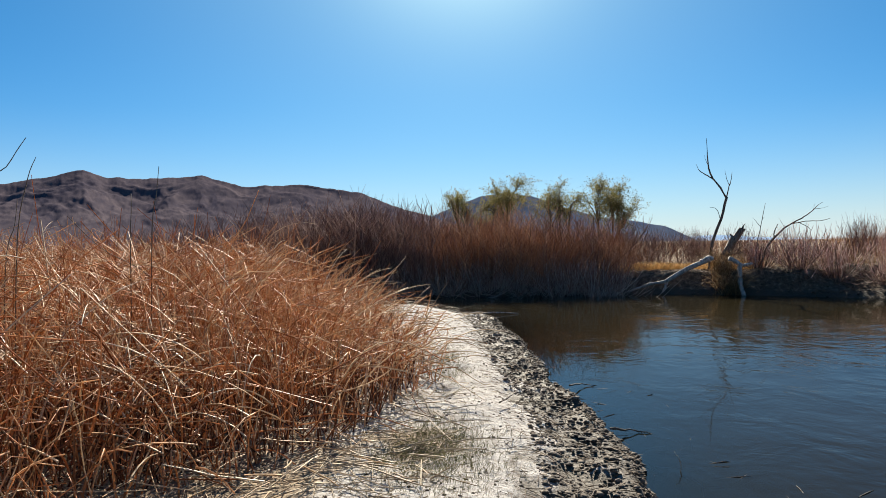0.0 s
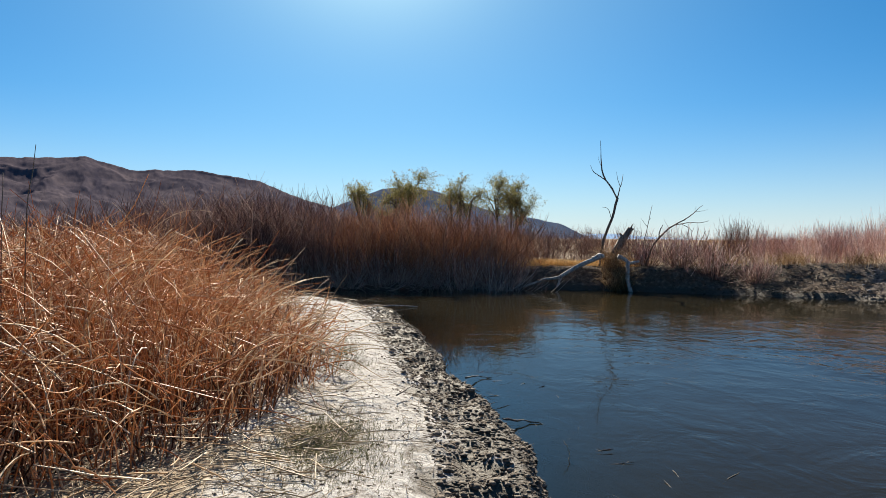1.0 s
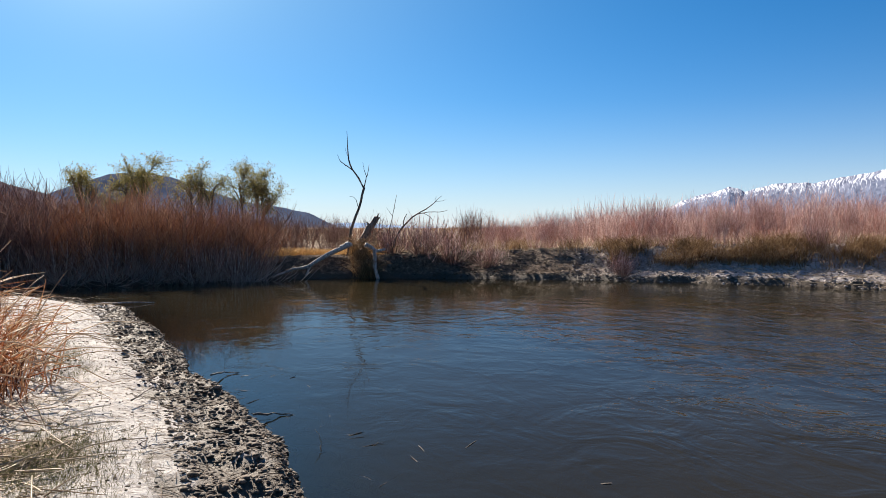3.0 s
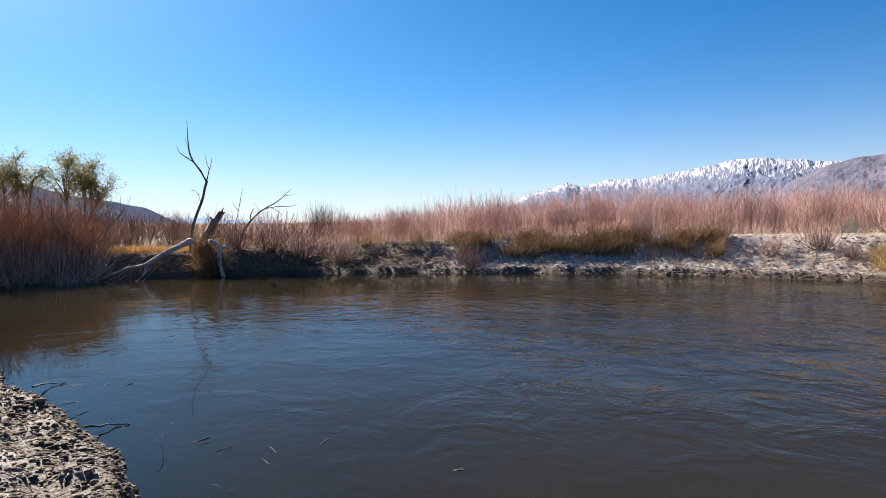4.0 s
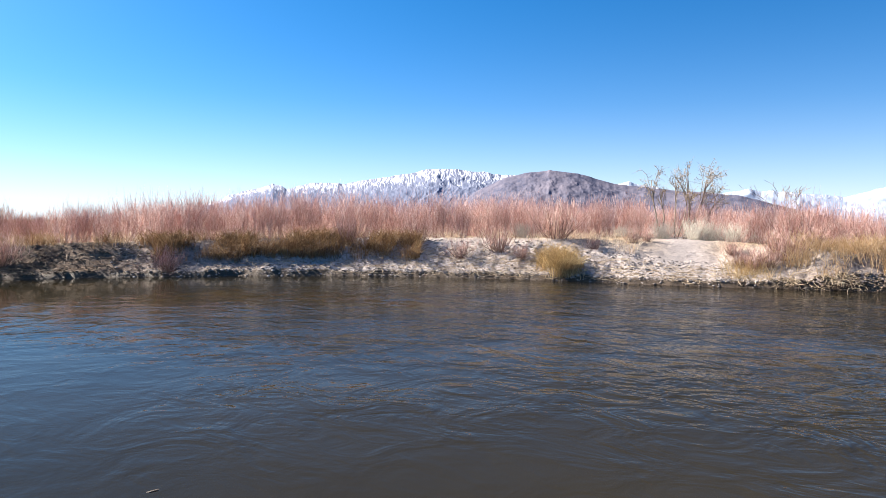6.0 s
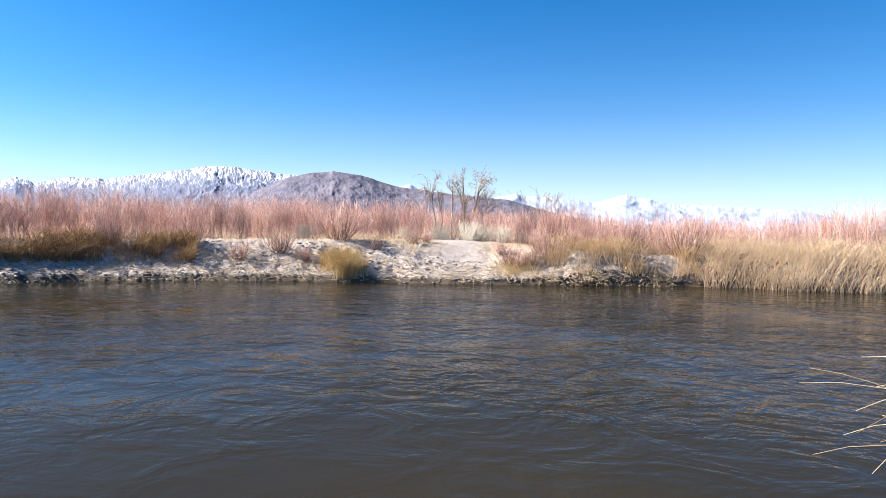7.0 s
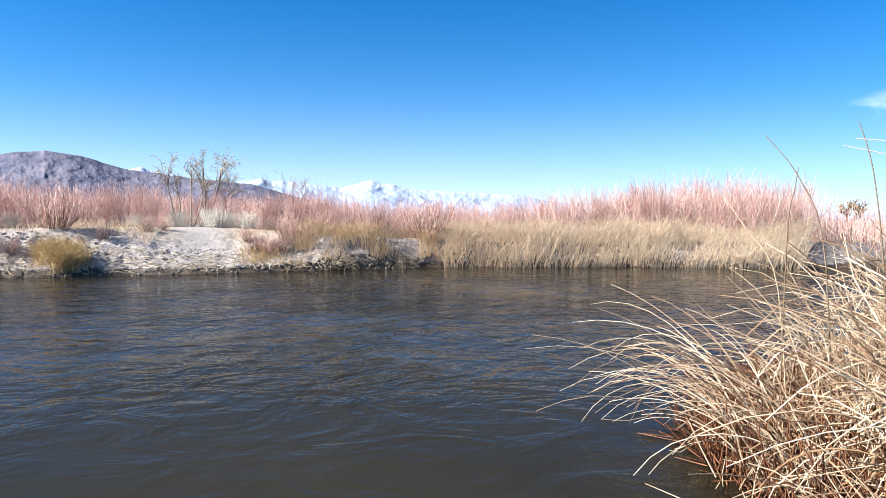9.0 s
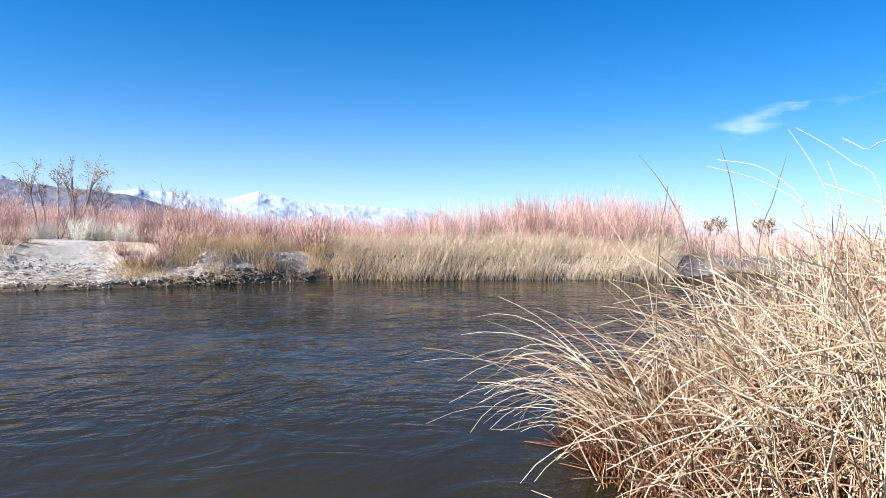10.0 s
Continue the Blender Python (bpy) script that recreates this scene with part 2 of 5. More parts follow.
def water_material():
    m, t, p, out = material("river_water")
    geo = t.nodes.new("ShaderNodeNewGeometry")
    pos = geo.outputs["Position"]
    a = t.nodes.new("ShaderNodeAttribute")
    a.attribute_name = "shallow"
    calm = t.nodes.new("ShaderNodeAttribute")
    calm.attribute_name = "riffle"
    n1 = t.nodes.new("ShaderNodeMapping")
    n1.inputs["Rotation"].default_value = (0, 0, radians(-18))
    n1.inputs["Scale"].default_value = (1.0, 0.8, 1)
    t.links.new(pos, n1.inputs[0])
    def swirl(scale, twist):
        n = node(t, "ShaderNodeTexNoise", Scale=scale, Detail=3.0, Roughness=0.5, Distortion=twist)
        t.links.new(n1.outputs[0], n.inputs["Vector"])
        return n.outputs[0]
    big, small = swirl(1.25, 1.5), swirl(3.3, 1.3)
    patch = ramp(t, noise_tex(t, 0.2, 3.0), [(0.36, (0.12, 0.12, 0.12)), (0.66, (1, 1, 1))])
    amp = math_node(t, "MULTIPLY", math_node(t, "ADD", 0.12, math_node(t, "MULTIPLY", patch, 1.25)), calm.outputs["Fac"])
    h = math_node(t, "ADD", math_node(t, "MULTIPLY", big, 0.052), math_node(t, "MULTIPLY", small, 0.015))
    bump(t, p, math_node(t, "MULTIPLY", h, amp), 1.0, 1.0)
    silt_shade = noise_tex(t, 0.35, 3.0)
    t.links.new(ramp(t, silt_shade, [(0.3, (0.0185, 0.0150, 0.0082)), (0.7, (0.0225, 0.0182, 0.0100))]), p.inputs["Base Color"])
    p.inputs["Roughness"].default_value = 0.035
    p.inputs["IOR"].default_value = 1.33
    p.inputs["Specular IOR Level"].default_value = 0.075
    p.inputs["Specular Tint"].default_value = (1.0, 0.84, 0.62, 1)
    clear = t.nodes.new("ShaderNodeBsdfTransparent")
    clear.inputs[0].default_value = (0.70, 0.62, 0.48, 1)
    gl = t.nodes.new("ShaderNodeBsdfGlossy")
    gl.inputs["Roughness"].default_value = 0.03
    fr = node(t, "ShaderNodeFresnel", IOR=1.33)
    sh = t.nodes.new("ShaderNodeMixShader")
    t.links.new(fr.outputs[0], sh.inputs[0])
    t.links.new(clear.outputs[0], sh.inputs[1])
    t.links.new(gl.outputs[0], sh.inputs[2])
    mx = t.nodes.new("ShaderNodeMixShader")
    t.links.new(a.outputs["Fac"], mx.inputs[0])
    t.links.new(p.outputs[0], mx.inputs[1])
    t.links.new(sh.outputs[0], mx.inputs[2])
    t.links.new(mx.outputs[0], out.inputs[0])
    return m


def rock_material(name, low, high, snow=None):
    """Bare mountain flanks in two rock tones with distance haze mixed in; snow: (height share where it starts, spread,
    hold in gullies).
    """
    m, t, p, out = material(name)
    uv = t.nodes.new("ShaderNodeUVMap").outputs[0]
    sep = t.nodes.new("ShaderNodeSeparateXYZ")
    t.links.new(uv, sep.inputs[0])
    mp = t.nodes.new("ShaderNodeMapping")
    mp.inputs["Scale"].default_value = (1.0, 1.3, 1)
    t.links.new(uv, mp.inputs[0])
    n = noise_tex(t, 1.6, 8.0, mp.outputs[0], 0.65)
    big = noise_tex(t, 0.25, 3.0, mp.outputs[0])
    f = math_node(t, "ADD", math_node(t, "MULTIPLY", n, 0.6), math_node(t, "MULTIPLY", big, 0.4))
    col = ramp(t, f, [(0.38, low), (0.62, high)])
    if snow:
        # wandering chutes that fall from the crest
        stray = noise_tex(t, 1.1, 1.5, mp.outputs[0])
        cx = t.nodes.new("ShaderNodeCombineXYZ")
        t.links.new(math_node(t, "ADD", math_node(t, "MULTIPLY", sep.outputs["X"], 4.6), math_node(t, "MULTIPLY", stray, 3.5)), cx.inputs[0])
        t.links.new(math_node(t, "MULTIPLY", sep.outputs["Y"], 0.55), cx.inputs[1])
        chute = noise_tex(t, 1.0, 2.0, cx.outputs[0], 0.5)
        streak = math_node(t, "SUBTRACT", 1.02, math_node(t, "ABSOLUTE", math_node(t, "MULTIPLY", math_node(t, "SUBTRACT", chute, 0.5), 4.2)))
        a = t.nodes.new("ShaderNodeAttribute")
        a.attribute_name = "up"
        s = math_node(t, "ADD", math_node(t, "MULTIPLY", a.outputs["Fac"], 0.75), math_node(t, "MULTIPLY", math_node(t, "SUBTRACT", streak, 0.5), snow[1]))
        gul = t.nodes.new("ShaderNodeAttribute")
        gul.attribute_name = "gully"
        s = math_node(t, "ADD", s, math_node(t, "MULTIPLY", math_node(t, "SUBTRACT", gul.outputs["Fac"], 0.3), snow[2]))
        col = mix(t, ramp(t, s, [(snow[0], (0, 0, 0)), (snow[0] + 0.09, (1, 1, 1))]), col, (0.60, 0.63, 0.70))
    t.links.new(col, p.inputs["Base Color"])
    p.inputs["Roughness"].default_value = 0.95
    p.inputs["Specular IOR Level"].default_value = 0.0
    bump(t, p, f, 0.7, 4.0)
    return m


# ---- shape helpers ----
rng = np.random.default_rng(7)


def polar(az, d):
    a = radians(az)
    return -math.sin(a) * d, math.cos(a) * d


def vnoise(x, y, seed=0):
    """Smooth lattice noise in 0..1 for arrays."""
    xi, yi = np.floor(x).astype(np.int64), np.floor(y).astype(np.int64)
    fx, fy = x - xi, y - yi
    fx, fy = fx * fx * (3 - 2 * fx), fy * fy * (3 - 2 * fy)

    def h(i, j):
        n = (i * 374761393 + j * 668265263 + seed * 1442695041) & 0xFFFFFFFF
        n = ((n ^ (n >> 13)) * 1274126177) & 0xFFFFFFFF
        return ((n ^ (n >> 16)) & 0xFFFF) / 65535.0
    return (h(xi, yi) * (1 - fx) + h(xi + 1, yi) * fx) * (1 - fy) + (h(xi, yi + 1) * (1 - fx) + h(xi + 1, yi + 1) * fx) * fy


def fbm(x, y, seed=0, octaves=4):
    v, a, s = 0.0, 0.5, 1.0
    for o in range(octaves):
        v = v + a * vnoise(x * s, y * s, seed + o)
        a, s = a * 0.5, s * 2.03
    return v / (1 - 0.5 ** octaves)


def smooth(v, lo, hi):
    k = np.clip((v - lo) / (hi - lo), 0, 1)
    return k * k * (3 - 2 * k)


def mesh_np(name, verts, faces, mat=None, smoothed=True):
    """A mesh from arrays of vertices and of equal faces (three or four corners)."""
    me = bpy.data.meshes.new(name)
    verts, faces = np.asarray(verts, np.float32), np.asarray(faces, np.int32)
    k = faces.shape[1]
    me.vertices.add(len(verts))
    me.vertices.foreach_set("co", verts.ravel())
    me.loops.add(faces.size)
    me.loops.foreach_set("vertex_index", faces.ravel())
    me.polygons.add(len(faces))
    me.polygons.foreach_set("loop_start", np.arange(0, faces.size, k, dtype=np.int32))
    me.polygons.foreach_set("use_smooth", np.full(len(faces), smoothed))
    me.update(calc_edges=True)
    if mat:
        me.materials.append(mat)
    return me


def tubes(paths, radii, sides=3):
    """Vertices and quads of many tubes: paths (n, k, 3), radii (n, k)."""
    paths, radii = np.asarray(paths, float), np.asarray(radii, float)
    n, k, _ = paths.shape
    tan = np.gradient(paths, axis=1)
    tan /= np.linalg.norm(tan, axis=2, keepdims=True) + 1e-9
    ref = np.array([0.61, 0.55, 0.13])
    u = np.cross(tan, ref)
    u /= np.linalg.norm(u, axis=2, keepdims=True) + 1e-9
    v = np.cross(tan, u)
    a = np.arange(sides) * 2 * np.pi / sides
    ring = u[:, :, None] * np.cos(a)[:, None] + v[:, :, None] * np.sin(a)[:, None]
    verts = (paths[:, :, None] + ring * radii[:, :, None, None]).reshape(-1, 3)
    i, j, s = np.meshgrid(np.arange(n), np.arange(k - 1), np.arange(sides), indexing="ij")
    b = (i * k + j) * sides
    s2 = (s + 1) % sides
    faces = np.stack([b + s, b + s2, b + sides + s2, b + sides + s], -1).reshape(-1, 4)
    return verts, faces


def joined(parts):
    vs, fs, o = [], [], 0
    for v, f in parts:
        vs.append(v)
        fs.append(f + o)
        o += len(v)
    return np.concatenate(vs), np.concatenate(fs)


def arcs(base, heading, lean0, lean1, length, power=1.6, k=6, kink=None, kink_turn=None):
    """Curved stalks: base (n,3), heading (radians), leaning from lean0 at the foot to lean1 at the tip; kink: share of the length where it snaps."""
    n = len(base)
    s = (np.arange(k - 1) + 0.5) / (k - 1)
    th = lean0[:, None] + (lean1 - lean0)[:, None] * s[None] ** power
    hd = np.repeat(heading[:, None], k - 1, 1)
    if kink is not None:
        broke = s[None] > kink[:, None]
        th = np.where(broke, th + kink_turn[:, None], th)
    dl = (length / (k - 1))[:, None]
    step = np.stack([np.sin(th) * np.cos(hd) * dl, np.sin(th) * np.sin(hd) * dl, np.cos(th) * dl], -1)
    p = np.concatenate([np.zeros((n, 1, 3)), np.cumsum(step, 1)], 1)
    return p + base[:, None]


def part(name, me, parent, label=""):
    ob = new(name, me)
    ob.parent = parent
    return tagged(ob, label)


def thing(name, label, category, group="", at=(0, 0, 0), turn=0.0):
    ob = new(name)
    ob.empty_display_size = 0.2
    ob.matrix_basis = pose(*at, 0, 0, turn)
    return tagged(ob, label, category, group)


# ---- the land ----
FAR = [(-70, 28), (-25, 24.5), (-8, 23.4), (-1.2, 23.3), (2.1, 22.8), (6.3, 23.5), (9.7, 22.2), (12.7, 20.5), (15.3, 18.6), (17.8, 16.3),
       (20, 13.7), (21.4, 10.6), (22.2, 8), (22.7, 5.5), (22.9, 2), (23.8, -1.8), (24.8, -5.8), (25, -8), (24.2, -9.5), (23.9, -13.6),
       (22.8, -17.5), (21.7, -21), (21.5, -34), (42, -57), (60, -62)]
NEAR = [(36, -66), (14, -38), (8, -22), (6.6, -14), (6.3, -8), (5.7, -6), (4.9, -4.7), (3.6, -4.0), (2.3, -3.1), (1.1, -1.6), (0.85, 0), (1.1, 2.4), (1.43, 4.6),
        (1.56, 6.35), (1.47, 8.3), (1.42, 12.1), (1.2, 15.6), (0.4, 17.6), (-0.5, 18.7), (-2.0, 18.5), (-4, 18.4), (-12, 19.3), (-70, 23)]


def seg_dist(x, y, line):
    best = np.full(x.shape, 1e9)
    for (ax, ay), (bx, by) in zip(line[:-1], line[1:]):
        dx, dy = bx - ax, by - ay
        k = np.clip(((x - ax) * dx + (y - ay) * dy) / (dx * dx + dy * dy), 0, 1)
        best = np.minimum(best, np.hypot(x - ax - k * dx, y - ay - k * dy))
    return best


def in_river(x, y):
    ring = FAR + NEAR
    inside = np.zeros(x.shape, bool)
    for (ax, ay), (bx, by) in zip(ring, ring[1:] + ring[:1]):
        cross = (ay > y) != (by > y)
        inside ^= cross & (x < (bx - ax) * (y - ay) / (by - ay + 1e-12) + ax)
    return inside


CREST_AZ = [-180, -132, -107, -95, -88, -75, -55, -40, -31, -28, -20, -15, -11, 60]
CREST_Z = [0.9, 0.9, 0.85, 1.15, 1.32, 1.35, 1.22, 1.0, 0.9, 0.8, 0.75, 0.72, 0.32, 0.3]
CREST_RUN = [1.2, 1.2, 1.0, 1.5, 6.5, 3.6, 3.0, 3.0, 2.4, 0.7, 0.7, 0.9, 1.5, 1.5]


def land(x, y):
    """Height of the ground, distance from the waterline (positive on land), and whether it is the far side."""
    wob = (fbm(x * 0.9, y * 0.9, 3, 3) - 0.5) * 0.45
    df, dn = seg_dist(x, y, FAR), seg_dist(x, y, NEAR)
    wet = in_river(x, y)
    d = np.where(wet, -np.minimum(df, dn), np.minimum(df, dn)) + wob
    far = df < dn
    az = np.degrees(np.arctan2(-x, y))
    az = np.where(az > 90, az - 360, az)
    cz, run = np.interp(az, CREST_AZ, CREST_Z), np.interp(az, CREST_AZ, CREST_RUN)
    ramp_way = np.exp(-((az + 85.2) / 2.6) ** 2)
    zf = cz * (0.12 + 0.88 * smooth(d, 0.0, run)) * smooth(d, -0.05, 0.25) + 0.25 * smooth(d, 4, 40)
    blocky = np.abs(fbm(x * 2.3, y * 2.3, 11, 3) - 0.5) * 2
    zf = zf + (0.13 * (0.5 - blocky) + 0.12 * (fbm(x * 5, y * 5, 21, 2) - 0.5)) * smooth(d, 0, 0.3) * (1 - smooth(d, run * 0.8, run + 1.5)) * (1 - 0.8 * ramp_way)
    zf = zf + 0.22 * (fbm(x * 0.35, y * 0.35, 31, 3) - 0.5) * smooth(d, 3, 9)
    zn = 0.10 * smooth(d, -0.02, 0.18) + 0.20 * smooth(d, 0.15, 1.4)
    rough = 1 - smooth(d, 0.5, 1.0) * 0.75
    zn = zn + ((fbm(x * 4.5, y * 4.5, 41, 4) - 0.5) * 0.2 * rough + (fbm(x * 1.6, y * 1.6, 51, 2) - 0.5) * 0.08) * smooth(d, -0.1, 0.2)
    up = np.where(far, zf, zn)
    bed = -0.03 - 0.55 * smooth(-d, 0.0, 3.0) - 0.7 * smooth(-d, 2, 7)
    return np.where(d > 0, np.maximum(up, 0.012), bed), d, far


def graded(start, step, count, ratio):
    out, v = [], start
    for _ in range(count):
        step *= ratio
        v += step
        out.append(v)
    return np.array(out)


def axis(spans, lo_ratio=1.28, count=32):
    mid = np.concatenate([np.arange(a, b - 1e-6, s) for a, b, s in spans] + [[spans[-1][1]]])
    lo = graded(0, spans[0][2], count, lo_ratio)
    hi = graded(0, spans[-1][2], count, lo_ratio)
    return np.concatenate([mid[0] - lo[::-1], mid, mid[-1] + hi])


def grid(xs, ys):
    nx, ny = len(xs), len(ys)
    gx, gy = np.meshgrid(xs, ys, indexing="ij")
    i, j = np.meshgrid(np.arange(nx - 1), np.arange(ny - 1), indexing="ij")
    b = i * ny + j
    return gx.ravel(), gy.ravel(), np.stack([b, b + ny, b + ny + 1, b + 1], -1).reshape(-1, 4)


def float_layer(me, name, values):
    a = me.attributes.new(name, "FLOAT", "POINT")
    a.data.foreach_set("value", np.asarray(values, np.float32))


gx, gy, gf = grid(axis([(-7, 2.6, 0.075), (2.6, 14, 0.35), (14, 31, 0.15)]), axis([(-24, -2, 0.2), (-2, 19.5, 0.085), (19.5, 29, 0.15)]))
gz, gd, gfar = land(gx, gy)
g_az = np.degrees(np.arctan2(-gx, gy))
g_az = np.where(g_az > 90, g_az - 360, g_az)
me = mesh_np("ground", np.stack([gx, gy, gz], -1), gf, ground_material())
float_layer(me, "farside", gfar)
# shade painted by bearing on the backlit bank; darker soil past -90
float_layer(me, "silt_shade", np.maximum(0.4 * smooth(g_az, -56, -46) + 0.55 * smooth(g_az, -46, -38), 0.5 * smooth(-g_az, 90, 94)) * gfar)
ramp_bare = np.exp(-((g_az + 85.4) / 2.4) ** 2) * (gd < 16)
float_layer(me, "sand", np.exp(-((g_az + 85.2 + 5 * (fbm(gx * 0.8, gy * 0.8, 15, 3) - 0.5)) / 2.3) ** 2) * gfar * smooth(gd, 0.5, 1.2))
reed_side = smooth(-0.55 - gx - 0.25 * (fbm(gx * 2, gy * 2, 5, 2)), 0.0, 0.8) * (gy > 3.2) * (gy < 17.5)
reed_side = np.maximum(reed_side, 0.9 * smooth(0.32 - gx, 0.0, 0.6) * smooth(gy, 3.0, 3.6) * (1 - smooth(gy, 6.2, 7.6)) * smooth(fbm(gx * 1.9, gy * 1.9, 6, 3), 0.36, 0.5))
float_layer(me, "litter", np.where(gfar, smooth(gd, 1.8, 5.0) * (1 - ramp_bare), np.maximum(reed_side, smooth(-gy + 1.5 * (fbm(gx * 1.3, gy * 1.3, 8, 3) - 0.5), 1.6, 3.4))))
ground = tagged(new("ground", me), "pale crusted mud and dry litter along a riverbank", "ground", kind="structure")

wx, wy, wf = grid(axis([(-3, 4, 0.15), (4, 32, 0.5)], 1.35, 18), axis([(-26, 2, 0.5), (2, 20, 0.15), (20, 26, 0.3)], 1.35, 18))
wz, wd, wfar = land(wx, wy)
keep = (wd[wf].min(1) < 1.2)
w_me = mesh_np("water", np.stack([wx, wy, np.zeros_like(wx)], -1), wf[keep], water_material())
float_layer(w_me, "shallow", np.exp(np.minimum(wd + 0.02, 0) * 0.9) * 0.85)
float_layer(w_me, "riffle", (0.3 + 0.7 * smooth(np.hypot(wx, wy), 3.0, 11.0)) * (0.2 + 0.8 * smooth(10 - wy, -6, 10) + 1.5 * smooth(wx, 3, 13) * smooth(12 - wy, -4, 10)) + 3.0 * np.exp(-((wx - 1.2) / 2.2) ** 2 - ((wy - 20.3) / 1.3) ** 2))
water = tagged(new("water", w_me), "slow murky brown river reflecting the blue sky", "river", kind="structure")


# ---- mountains ----
def mountain(name, label, profile, base_d, ridge_d, mat, seed, spur=1.0, rows=40, step=0.1, jag=0.12, cell=260.0, fall=0.75, bend=1.6):
    az = np.arange(profile[0][0], profile[-1][0], -step)
    el = np.interp(-az, [-a for a, _ in profile], [e for _, e in profile])
    calm = EYE + ridge_d * np.tan(np.radians(el))
    el = el + jag * (fbm(az * 1.3, az * 0, seed, 5) - 0.5) * 2 * np.clip(el, 0, 1)
    top = EYE + ridge_d * np.tan(np.radians(el))
    s = np.linspace(0, 1.25, rows)
    A, S = np.meshgrid(az, s, indexing="ij")
    T = calm[:, None] + (top - calm)[:, None] * np.clip(S, 0, 1) ** 4
    d = base_d + (ridge_d - base_d) * S
    u, w = np.radians(A) * ridge_d / cell, d / cell
    wu, ww = fbm(u * 0.6, w * 0.6, seed + 9, 3) - 0.5, fbm(u * 0.6 + 40, w * 0.6, seed + 11, 3) - 0.5
    big = 1 - np.abs(2 * fbm(u + bend * wu, w * fall + bend * ww, seed + 3, 5) - 1)
    fine = 1 - np.abs(2 * fbm(u * 3.1 + 1.25 * bend * wu, w * 2.9 * fall + 1.25 * bend * ww, seed + 5, 4) - 1)
    up = np.minimum(S, 1.0)
    bell = np.clip(up * 3, 0, 1) * np.sqrt(np.clip((1 - up) * 1.6, 0.0, 1))
    z = T * (up ** 1.1 * (1 - spur * bell * (0.62 * (1 - big) + 0.16 * (1 - fine)))) * np.where(S > 1, 1 - (S - 1) * 2.5, 1.0) - 3
    ar = np.radians(A)
    V = np.stack([-np.sin(ar) * d, np.cos(ar) * d, z], -1).reshape(-1, 3)
    n = len(az)
    i, j = np.meshgrid(np.arange(n - 1), np.arange(rows - 1), indexing="ij")
    b = i * rows + j
    F = np.stack([b, b + rows, b + rows + 1, b + 1], -1).reshape(-1, 4)
    me = mesh_np(name, V, F, mat)
    uv = me.uv_layers.new(name="UVMap")
    UV = np.stack([A.ravel(), S.ravel() * 6], -1)[F.ravel()]
    uv.data.foreach_set("uv", UV.astype(np.float32).ravel())
    float_layer(me, "up", (0.75 * z / T + 0.25 * z / T.max()).ravel())
    float_layer(me, "gully", (0.5 * (1 - fine) + 0.5 * (1 - big)).ravel())
    return tagged(new(name, me), label, "mountain", kind="structure")


# the blue of distant haze is mixed into these rock colours
M_EAST = rock_material("hazy_brown_slope", (0.056, 0.050, 0.068), (0.120, 0.097, 0.108))
M_MID = rock_material("hazy_grey_slope", (0.050, 0.068, 0.112), (0.080, 0.100, 0.150))
M_FAR = rock_material("hazy_distant_slope", (0.22, 0.33, 0.5), (0.27, 0.38, 0.55))
M_SNOW = rock_material("hazy_snowy_granite", (0.125, 0.15, 0.225), (0.19, 0.21, 0.285), (0.925, 1.0, 0.1))
M_SNOW_FULL = rock_material("hazy_snow_ridge", (0.24, 0.29, 0.39), (0.30, 0.35, 0.45), (0.85, 0.6, 0.1))
M_DARK = rock_material("hazy_dark_granite", (0.075, 0.082, 0.125), (0.175, 0.162, 0.20), (1.0, 0.3, 0.6))
mountain("mountain_range_near", "bare brown-grey desert mountain range in haze",
         [(75, 3.5), (50, 4.2), (33, 4.75), (30.3, 5.35), (27.7, 6.05), (26.1, 5.5), (23.4, 5.45), (19.3, 5.8), (16.3, 5.0), (11.1, 5.2), (6.7, 4.45),
          (3.9, 3.3), (1.1, 2.5), (-1.5, 1.6), (-4, 0.4)], 1500, 2500, M_EAST, 3, 0.6, 130, 0.07, 0.10, 210.0, 0.6, 1.2)
mountain("mountain_peak", "peak behind the willow trees, blue-grey with haze in its colour",
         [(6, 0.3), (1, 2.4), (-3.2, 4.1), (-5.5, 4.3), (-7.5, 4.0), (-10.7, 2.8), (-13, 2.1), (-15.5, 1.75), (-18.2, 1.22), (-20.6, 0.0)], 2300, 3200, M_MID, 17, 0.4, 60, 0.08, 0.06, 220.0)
mountain("distant_hills", "hills on the horizon, pale blue with haze in their colour", [(-16, 0.0), (-19, 0.35), (-22, 0.5), (-24.5, 0.28), (-27, 0.12), (-31, 0.0)], 3600, 4300, M_FAR, 23, 0.5, 12, 0.1, 0.08)
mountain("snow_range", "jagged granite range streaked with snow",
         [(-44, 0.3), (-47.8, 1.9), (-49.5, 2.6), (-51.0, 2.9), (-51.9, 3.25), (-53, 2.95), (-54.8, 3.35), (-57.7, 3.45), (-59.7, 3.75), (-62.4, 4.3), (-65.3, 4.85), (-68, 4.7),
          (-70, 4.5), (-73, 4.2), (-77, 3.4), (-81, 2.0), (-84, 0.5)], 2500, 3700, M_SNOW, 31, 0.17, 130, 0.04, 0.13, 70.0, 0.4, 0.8)
